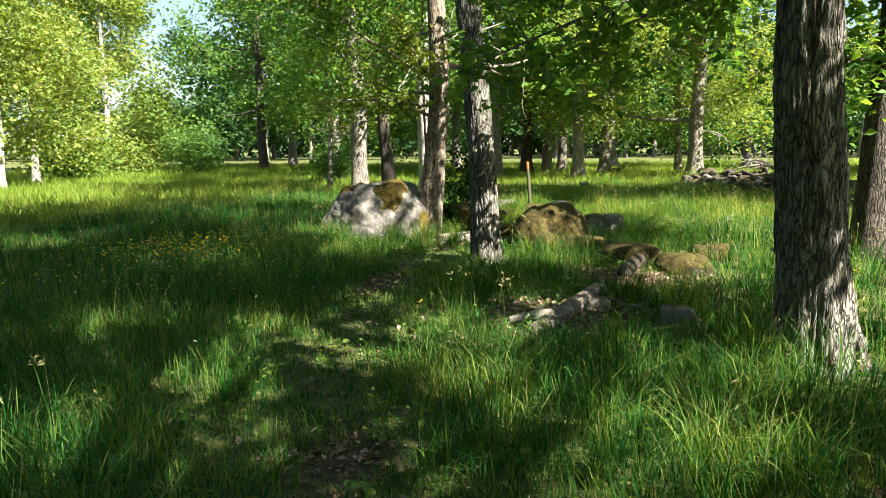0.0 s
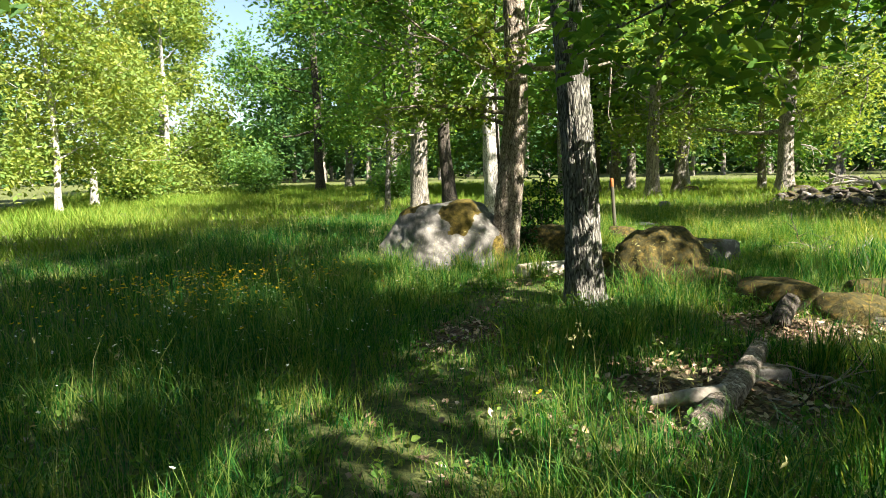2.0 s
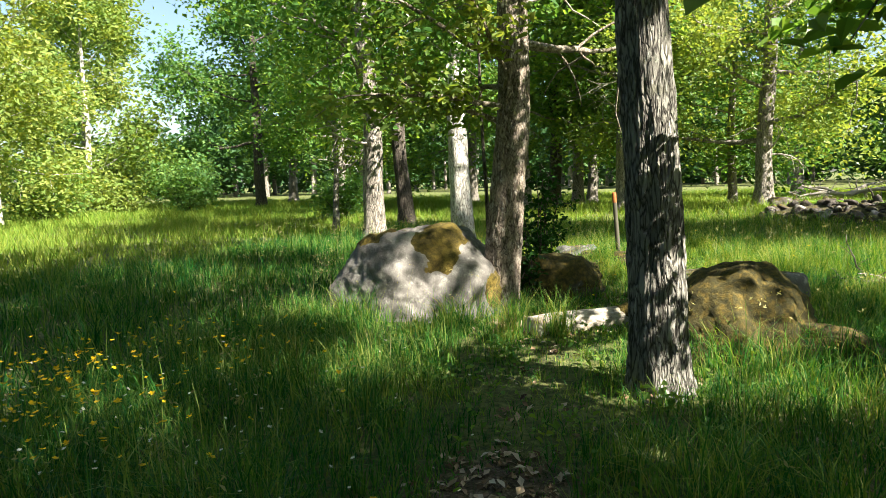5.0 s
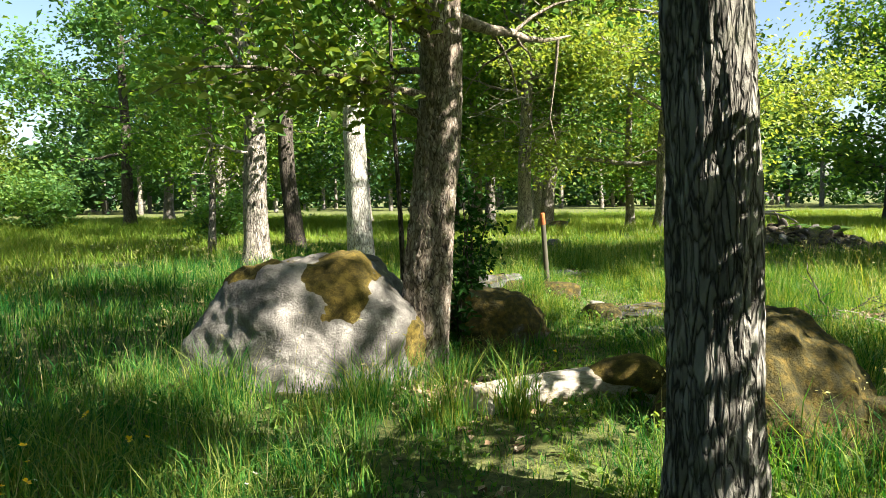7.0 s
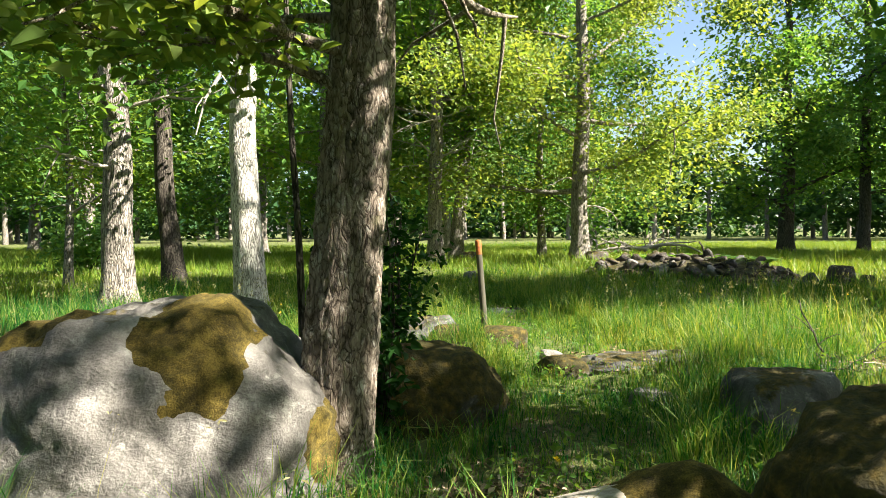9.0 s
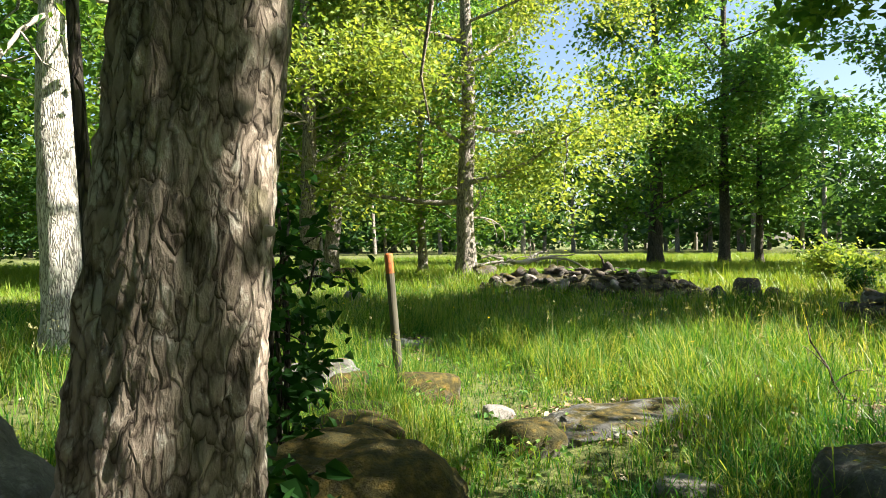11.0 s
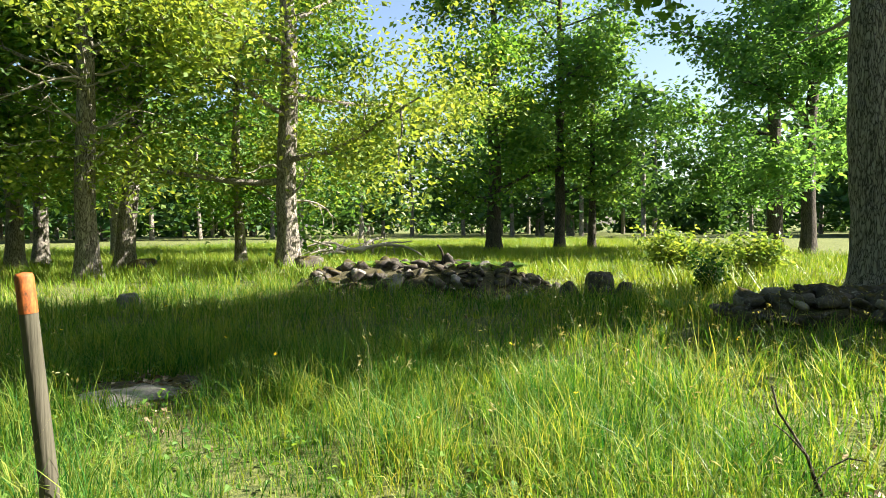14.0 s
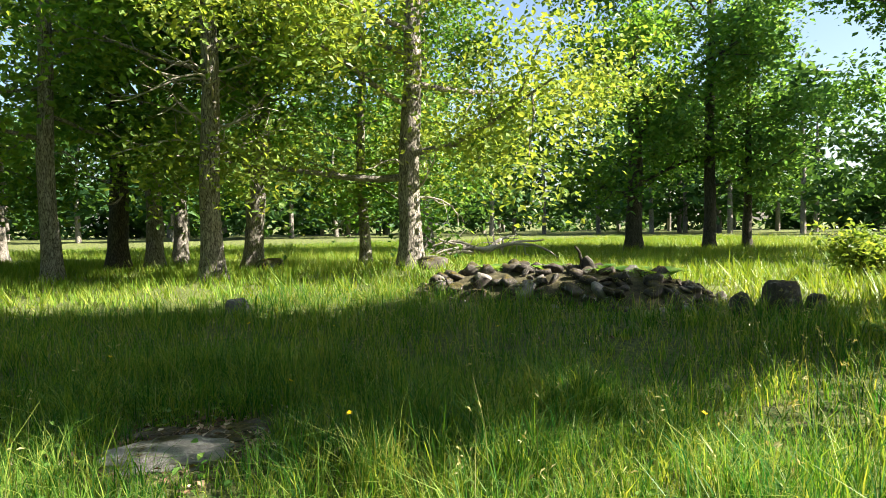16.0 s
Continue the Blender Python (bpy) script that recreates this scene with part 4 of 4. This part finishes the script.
def dead_tree():
    rng = np.random.default_rng(9)
    t = thing("fallen_dead_tree", 13.6, 42.0, gz1(13.6, 42.0), "bleached bare fallen tree lying in the field", "dead tree")
    for i in range(9):
        st = np.array([rng.uniform(-0.6, 0.6), rng.normal(0, 0.4), rng.uniform(0.1, 0.5)])
        pts = curve_pts(st, (rng.choice((-1, 1)), rng.normal(0, 0.3), rng.uniform(0.15, 0.7)), rng.uniform(1.8, 3.4), 9, -0.05, 0.16, rng)
        pts[:, 2] = np.maximum(pts[:, 2], 0.05)
        pieces = [tube(pts, np.linspace(0.1, 0.03, 9), 6)]
        for q in range(4):
            tw = curve_pts(pts[2 + q], rng.normal(0, 1, 3) + (0, 0, 0.2), 0.8, 5, 0, 0.3, rng)
            tw[:, 2] = np.maximum(tw[:, 2], 0.03)
            pieces.append(tube(tw, np.linspace(0.03, 0.01, 5), 4))
        v, f = joined(pieces)
        put_mesh("branch", mesh_arrays("branch", v, f, True), M_DEAD, t)


dead_tree()


# ---------------------------------------------------------------- shrubs
def shrub(x, y, r, h, n, leaf, label, seed, mat, stems=7, name="shrub", low=0.15):
    rng = np.random.default_rng(seed)
    t = thing(name, x, y, gz1(x, y), label, "shrub")
    centres = []
    for i in range(stems):
        az = rng.uniform(0, 6.28)
        pts = curve_pts((rng.normal(0, 0.06), rng.normal(0, 0.06), -0.05), (math.cos(az) * r / h * 0.8, math.sin(az) * r / h * 0.8, 1), h * rng.uniform(0.7, 1.05), 8, 0.02, 0.12, rng)
        pieces = [tube(pts, np.linspace(0.02, 0.006, 8), 6)]
        for q in range(4):
            tw = curve_pts(pts[int(rng.integers(2, 8))], rng.normal(0, 1, 3) + (0, 0, 0.3), r * 0.55, 4, 0, 0.2, rng)
            pieces.append(tube(tw, np.linspace(0.007, 0.003, 4), 4))
            centres.extend(tw[1:])
        centres.extend(p for p in pts if p[2] > low * h)
        v, f = joined(pieces)
        put_mesh("stem", mesh_arrays("stem", v, f, True), M_BARK_DARK, t)
    v, f = leaves(rng, np.array(centres), n, r * 0.22, leaf, fine=leaf < 0.1)
    v[:, 2] = np.maximum(v[:, 2], 0.01)
    put_mesh("foliage", mesh_arrays("foliage", v, f), mat, t)
    return t


shrub(-0.08, 16.5, 0.42, 1.8, 900, 0.075, "shade-darkened leafy shrub behind the leaning tree", 81, M_LEAF_DARK_SHADED)
shrub(-0.3, 15.35, 0.26, 0.8, 320, 0.08, "leafy seedling at the foot of the leaning tree", 82, M_LEAF_DARK_SHADED)
shrub(16.9, 27.6, 0.85, 1.25, 2200, 0.14, "round light-green bush in the field", 83, M_LEAF_LIGHT)
shrub(17.6, 25.8, 0.75, 1.15, 2000, 0.14, "round light-green bush in the field", 84, M_LEAF_LIGHT)
shrub(13.1, 24.0, 0.45, 0.7, 900, 0.1, "small dark green bush beside the stone heaps", 89, M_LEAF_DARK_SHADED)
shrub(-21.0, 44.0, 2.2, 2.8, 4500, 0.22, "dark green bush at the meadow's edge", 85, M_LEAF_DARK, 12)
shrub(-25.0, 43.0, 3.0, 2.6, 5000, 0.22, "light green bush at the meadow's edge", 86, M_LEAF_LIGHT, 14)
shrub(-24.0, 36.0, 2.4, 3.2, 5000, 0.2, "tall dark bush at the meadow's edge", 87, M_LEAF, 12)
shrub(-8.0, 33.0, 1.2, 1.8, 2600, 0.16, "dark bush beneath the trees", 88, M_LEAF_DARK)
tree(-0.72, 15.95, 0.028, 6.5, 2.2, 1.3, 2200, 0.11, "thin dark sapling behind the leaning tree", 33, bark=M_BARK_DARK, limbs=7, name="sapling", sides=10, spread=0.25)


def fern(x, y, z, s, seed, label):
    rng = np.random.default_rng(seed)
    vs, k = [], 0
    for i in range(13):
        az = i * 2.4 + rng.normal(0, 0.2)
        pts = curve_pts((0, 0, 0), (math.cos(az) * 0.6, math.sin(az) * 0.6, 1), s, 12, -0.13, 0.02, rng)
        side = np.array([-math.sin(az), math.cos(az), 0])
        for j in range(2, 12):
            w = s * 0.2 * math.sin(math.pi * (j - 1) / 11.5)
            d = (pts[j] - pts[j - 1])
            for sg in (-1, 1):
                tip = pts[j] + side * sg * w + d * 0.8
                vs.append((pts[j - 1], pts[j], tip + d * 0.1, tip - d * 0.2))
    v = np.array(vs).reshape(-1, 3)
    ob = put_mesh("fern", mesh_arrays("fern", v, np.arange(len(v)).reshape(-1, 4)), M_LEAF)
    ob.location = (x, y, z)
    return tagged(ob, label, "fern", "ferns on the stone heap")


for i, (x, y, s) in enumerate(((8.3, 27.8, 0.6), (9.2, 27.0, 0.65), (9.8, 26.3, 0.6), (9.5, 27.0, 0.5), (7.7, 28.6, 0.5), (9.3, 21.9, 0.45))):
    fern(x, y, gz1(x, y) + (0.3 if i < 5 else 0), s, i, "green fern growing between field stones")


# ---------------------------------------------------------------- grass
KEEP_OUT = [(-1.42, 14.9, 0.95), (0.1, 15.9, 0.55), (1.78, 13.25, 0.55), (2.6, 15.33, 0.38), (2.25, 12.75, 0.3), (2.72, 12.0, 0.32), (3.55, 7.9, 0.28), (0.88, 11.97, 0.22),
            (-0.52, 14.81, 0.24), (2.5, 17.4, 0.3), (1.9, 21.35, 0.42), (1.28, 18.35, 0.24), (0.46, 18.85, 0.42), (0.72, 18.5, 0.2), (2.3, 21.75, 0.22), (1.6, 17.17, 0.2), (10.9, 19.9, 0.4), (2.75, 8.65, 0.15), (2.08, 9.4, 0.12)]


LATTICE = np.random.default_rng(77).uniform(0, 1, (64, 64))


def lumps(x, y, size):
    """Smooth random values, one per cell of that size."""
    u, v = x / size + 500, y / size + 500
    i, j = np.floor(u).astype(int), np.floor(v).astype(int)
    a, b = u - i, v - j
    a, b = a * a * (3 - 2 * a), b * b * (3 - 2 * b)
    q = lambda k, l: LATTICE[(i + k) % 64, (j + l) % 64]
    return (q(0, 0) * (1 - a) + q(1, 0) * a) * (1 - b) + (q(0, 1) * (1 - a) + q(1, 1) * a) * b


def sward(x, y):
    """Height of the grass, 0 where there is none."""
    td = trail_distance(x, y)
    tall = 0.8 * (0.12 + 0.30 * lumps(x, y, 2.3) + 0.16 * lumps(x, y, 0.6)) * (0.55 + 0.9 * lumps(x, y, 0.28))
    h = tall * np.clip(0.45 + (td - 0.15) * 0.7, 0.42, 1)
    for bx, by, br in ((0.6, 13.1, 0.7), (0.1, 8.6, 0.6), (1.6, 5.0, 0.7)):
        h = h * (1 - 0.6 * np.exp(-((x - bx) ** 2 + (y - by) ** 2) / (br * br)))
    for bx, by, br in BARE:
        h = h * np.clip(np.hypot(x - bx, y - by) / br * 1.3 - 0.45, 0.03, 1)
    for cx, cy, l, w, al in ((8.35, 27.5, 2.9, 1.3, math.atan2(-3.6, 3.4)), (10.0, 19.8, 1.5, 0.7, math.atan2(-1.6, 2.4))):
        u = ((x - cx) * math.cos(al) + (y - cy) * math.sin(al)) / l
        v = (-(x - cx) * math.sin(al) + (y - cy) * math.cos(al)) / w
        h = np.where(u * u + v * v < 0.85, 0, h)
    for kx, ky, kr in KEEP_OUT:
        h = np.where(np.hypot(x - kx, y - ky) < kr, 0, h)
    return h


def blades(rng, x, y, hgt, width, lean, simple=False):
    """Bent tapering blades: five points, a quad and a tip each."""
    n = len(x)
    z = gz(x, y) - 0.01
    az = rng.uniform(0, 2 * np.pi, n)
    d = np.stack([np.cos(az), np.sin(az), np.zeros(n)], 1)
    fa = az + np.pi / 2 + rng.normal(0, 0.5, n)
    s = np.stack([np.cos(fa), np.sin(fa), np.zeros(n)], 1) * (width * rng.uniform(0.6, 1.3, n))[:, None] * 0.5
    b = np.stack([x, y, z], 1)
    if simple:
        t = b + d * (lean * rng.uniform(0.2, 1.4, n) * hgt)[:, None]
        t[:, 2] += hgt
        return np.stack([b - s, b + s, t], 1).reshape(-1, 3), np.arange(n * 3).reshape(-1, 3)
    l = (lean * rng.uniform(0.2, 1.6, n) * hgt)[:, None]
    up = np.zeros((n, 3))
    up[:, 2] = hgt
    m = b + up * 0.58 + d * l * 0.32
    t = b + up * (1 - 0.25 * (l / (hgt[:, None] + 1e-6)) ** 2) + d * l
    verts = np.stack([b - s, b + s, m + s * 0.8, m - s * 0.8, t], 1).reshape(-1, 3)
    o = np.arange(n)[:, None] * 5
    tri = np.concatenate([o + np.array([[0, 1, 2]]), o + np.array([[0, 2, 3]]), o + np.array([[3, 2, 4]])], 1).reshape(-1, 3)
    return verts, tri


def grass_field(name, x0, x1, y0, y1, density, width, tall, seed, inside, label, clump=0.05, mat=None, simple=False, bow=0.75):
    rng = np.random.default_rng(seed)
    n = int((x1 - x0) * (y1 - y0) * density / 6)
    cx, cy = rng.uniform(x0, x1, n), rng.uniform(y0, y1, n)
    ok = inside(cx, cy)
    cx, cy = cx[ok], cy[ok]
    tuft = rng.uniform(0.65, 1.25, len(cx)) + (rng.uniform(0, 1, len(cx)) > 0.94) * 0.45
    x = np.repeat(cx, 6) + rng.normal(0, clump, len(cx) * 6)
    y = np.repeat(cy, 6) + rng.normal(0, clump, len(cx) * 6)
    h = sward(x, y) * tall * np.repeat(tuft, 6) * rng.uniform(0.55, 1.2, len(x))
    keep = (h > 0.02) & (rng.uniform(0, 1, len(x)) < np.clip(h / 0.14, 0.6, 1))
    x, y, h = x[keep], y[keep], h[keep]
    v, f = blades(rng, x, y, h, width, bow, simple)
    g = put_mesh(name, mesh_arrays(name, v, f), mat or M_GRASS)
    return tagged(g, label, "grass", kind="stuff")


grass_field("near_grass", -5.5, 7.5, 2.0, 26.0, 1150, 0.0068, 1.0, 11, lambda x, y: (trail_distance(x, y) < 3.2) & (y > 2.5) & (y < 16.6), "lush green grass beside the trodden footpath")
grass_field("clearing_grass", -5.5, 7.5, 16.0, 26.0, 1150, 0.0068, 1.0, 14, lambda x, y: (trail_distance(x, y) < 3.2) & (y >= 16.6), "bright yellow-green grass of the clearing", 0.05, M_GRASS_OPEN)
grass_field("meadow_grass", -12.0, 15.0, 2.0, 36.0, 290, 0.0105, 1.05, 12, lambda x, y: (trail_distance(x, y) >= 3.2) & (trail_distance(x, y) < 9) & ((y < 16.6) | (x < -3)), "tall green meadow grass between the trees", 0.06)
grass_field("sunny_meadow_grass", -3.0, 15.0, 16.6, 36.0, 290, 0.0105, 1.05, 15, lambda x, y: (trail_distance(x, y) >= 3.2) & (trail_distance(x, y) < 9), "tall sunny grass round the stone heaps", 0.06, M_GRASS_OPEN)
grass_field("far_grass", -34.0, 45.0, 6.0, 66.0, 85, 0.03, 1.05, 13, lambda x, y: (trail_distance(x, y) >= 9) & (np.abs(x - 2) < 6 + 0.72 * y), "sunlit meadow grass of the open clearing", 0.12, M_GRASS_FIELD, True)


def seed_stalks():
    rng = np.random.default_rng(21)
    n = 2600
    x, y = rng.uniform(-7, 11, n), rng.uniform(4, 26, n)
    td = trail_distance(x, y)
    ok = (td > 0.7) & (sward(x, y) > 0.2)
    x, y = x[ok], y[ok]
    n = len(x)
    h = rng.uniform(0.45, 0.75, n)
    v1, f1 = blades(rng, x, y, h, 0.0035, 0.3)
    tips = v1.reshape(-1, 5, 3)[:, 4]
    v2, f2 = leaves(rng, tips, n * 5, 0.022, 0.028, 0.1, 0.35)
    f2 = np.concatenate([f2[:, :3], f2[:, (0, 2, 3)]])
    v, f = joined([(v1, f1), (v2, f2)])
    tagged(put_mesh("grass_seed_heads", mesh_arrays("grass_seed_heads", v, f), M_GRASS_STRAW), "thin pale grass stalks with seed heads", "grass", kind="stuff")


seed_stalks()


def flowers(name, label, mat, x, y, low, high, size, seed):
    rng = np.random.default_rng(seed)
    h = rng.uniform(low, high, len(x))
    tips = np.stack([x, y, gz(x, y) + h], 1)
    pet = []
    for t in tips:
        s = rng.uniform(0.7, 1.25) * size
        tilt = rng.normal(0, 0.35, 2)
        for k in range(5):
            a = k * 2 * math.pi / 5
            d = np.array([math.cos(a), math.sin(a), 0.45 + tilt[0] * math.cos(a) + tilt[1] * math.sin(a)]) * s
            w = np.array([-math.sin(a), math.cos(a), 0]) * s * 0.6
            pet.append((t, t + d * 0.7 + w, t + d * 1.2, t + d * 0.7 - w))
    v = np.array(pet).reshape(-1, 3)
    tagged(put_mesh(name, mesh_arrays(name, v, np.arange(len(v)).reshape(-1, 4)), mat), label, "flowers", kind="stuff")
    v, f = blades(rng, x, y, h, 0.004, 0.0)
    tagged(put_mesh("flower_stems", mesh_arrays("flower_stems", v, f), M_GRASS), "thin green stems of the " + name, "flowers", kind="stuff")


fr = np.random.default_rng(22)
flowers("buttercups", "yellow buttercup flowers in the grass", M_FLOWER, np.concatenate([fr.normal(-2.85, 0.6, 360), fr.uniform(-5, 6, 50)]),
        np.concatenate([fr.normal(10.6, 0.75, 360), fr.uniform(7, 24, 50)]), 0.3, 0.52, 0.014, 24)
flowers("white_meadow_flowers", "tiny white flowers scattered in the shaded grass", M_FLOWER_WHITE, fr.normal(-2.6, 1.3, 260), fr.normal(9.6, 1.3, 260), 0.22, 0.42, 0.009, 25)


def litter():
    rng = np.random.default_rng(23)
    n = 90000
    x, y = rng.uniform(-4, 7, n), rng.uniform(2.5, 25, n)
    want = np.exp(-(trail_distance(x, y) / 0.4) ** 2) * np.where(y > 16, 0.0, 0.06) + 0.015
    for bx, by, br in BARE:
        want = want + 0.9 * np.exp(-((x - bx) ** 2 + (y - by) ** 2) / (br * br * 0.8))
    ok = rng.uniform(0, 1, n) < want
    x, y = x[ok], y[ok]
    c = np.stack([x, y, gz(x, y) + 0.022], 1)
    m = len(c)
    v, f = leaves(rng, c, m * 2, 0.02, 0.058, 1.6, 0.6)
    tagged(put_mesh("leaf_litter", mesh_arrays("leaf_litter", v, f), M_LITTER), "dry brown leaf litter on the trodden path", "leaf litter", kind="stuff")


litter()


def tall_tufts():
    rng = np.random.default_rng(31)
    spots = ((2.75, 9.0, 0.16), (2.95, 9.35, 0.15), (2.5, 9.6, 0.12), (1.2, 9.9, 0.14), (1.25, 18.8, 0.16), (0.85, 18.0, 0.12), (3.1, 18.9, 0.22), (3.7, 18.3, 0.25), (4.4, 19.4, 0.25),
             (2.9, 20.3, 0.2), (3.5, 21.4, 0.25), (-0.9, 13.6, 0.2), (0.15, 13.4, 0.14), (-1.9, 13.8, 0.25), (-0.3, 13.3, 0.14), (1.5, 14.6, 0.16), (5.2, 18.6, 0.3), (4.7, 21.6, 0.25))
    xs, ys, hs = [], [], []
    for x, y, r in spots:
        n = int(110 + 500 * r)
        xs.append(rng.normal(x, r * 0.5, n))
        ys.append(rng.normal(y, r * 0.5, n))
        hs.append(rng.uniform(0.22, 0.56, n))
    v, f = blades(rng, np.concatenate(xs), np.concatenate(ys), np.concatenate(hs), 0.0065, 0.6)
    tagged(put_mesh("tall_grass_tufts", mesh_arrays("tall_grass_tufts", v, f), M_GRASS), "tall arching tufts of bright grass", "grass", kind="stuff")


tall_tufts()


def low_herbs():
    rng = np.random.default_rng(32)
    n = 1500
    x, y = rng.uniform(-4.5, 6, n), rng.uniform(3, 23, n)
    ok = (trail_distance(x, y) < 3) & (sward(x, y) > 0.03)
    x, y = x[ok], y[ok]
    c = np.stack([x, y, gz(x, y) + rng.uniform(0.03, 0.12, len(x))], 1)
    v, f = leaves(rng, c, len(c) * 11, 0.06, 0.045, 0.9, 0.7, True)
    tagged(put_mesh("low_herbs", mesh_arrays("low_herbs", v, f), M_LEAF), "low broad-leaved herbs among the grass", "plants", kind="stuff")


low_herbs()
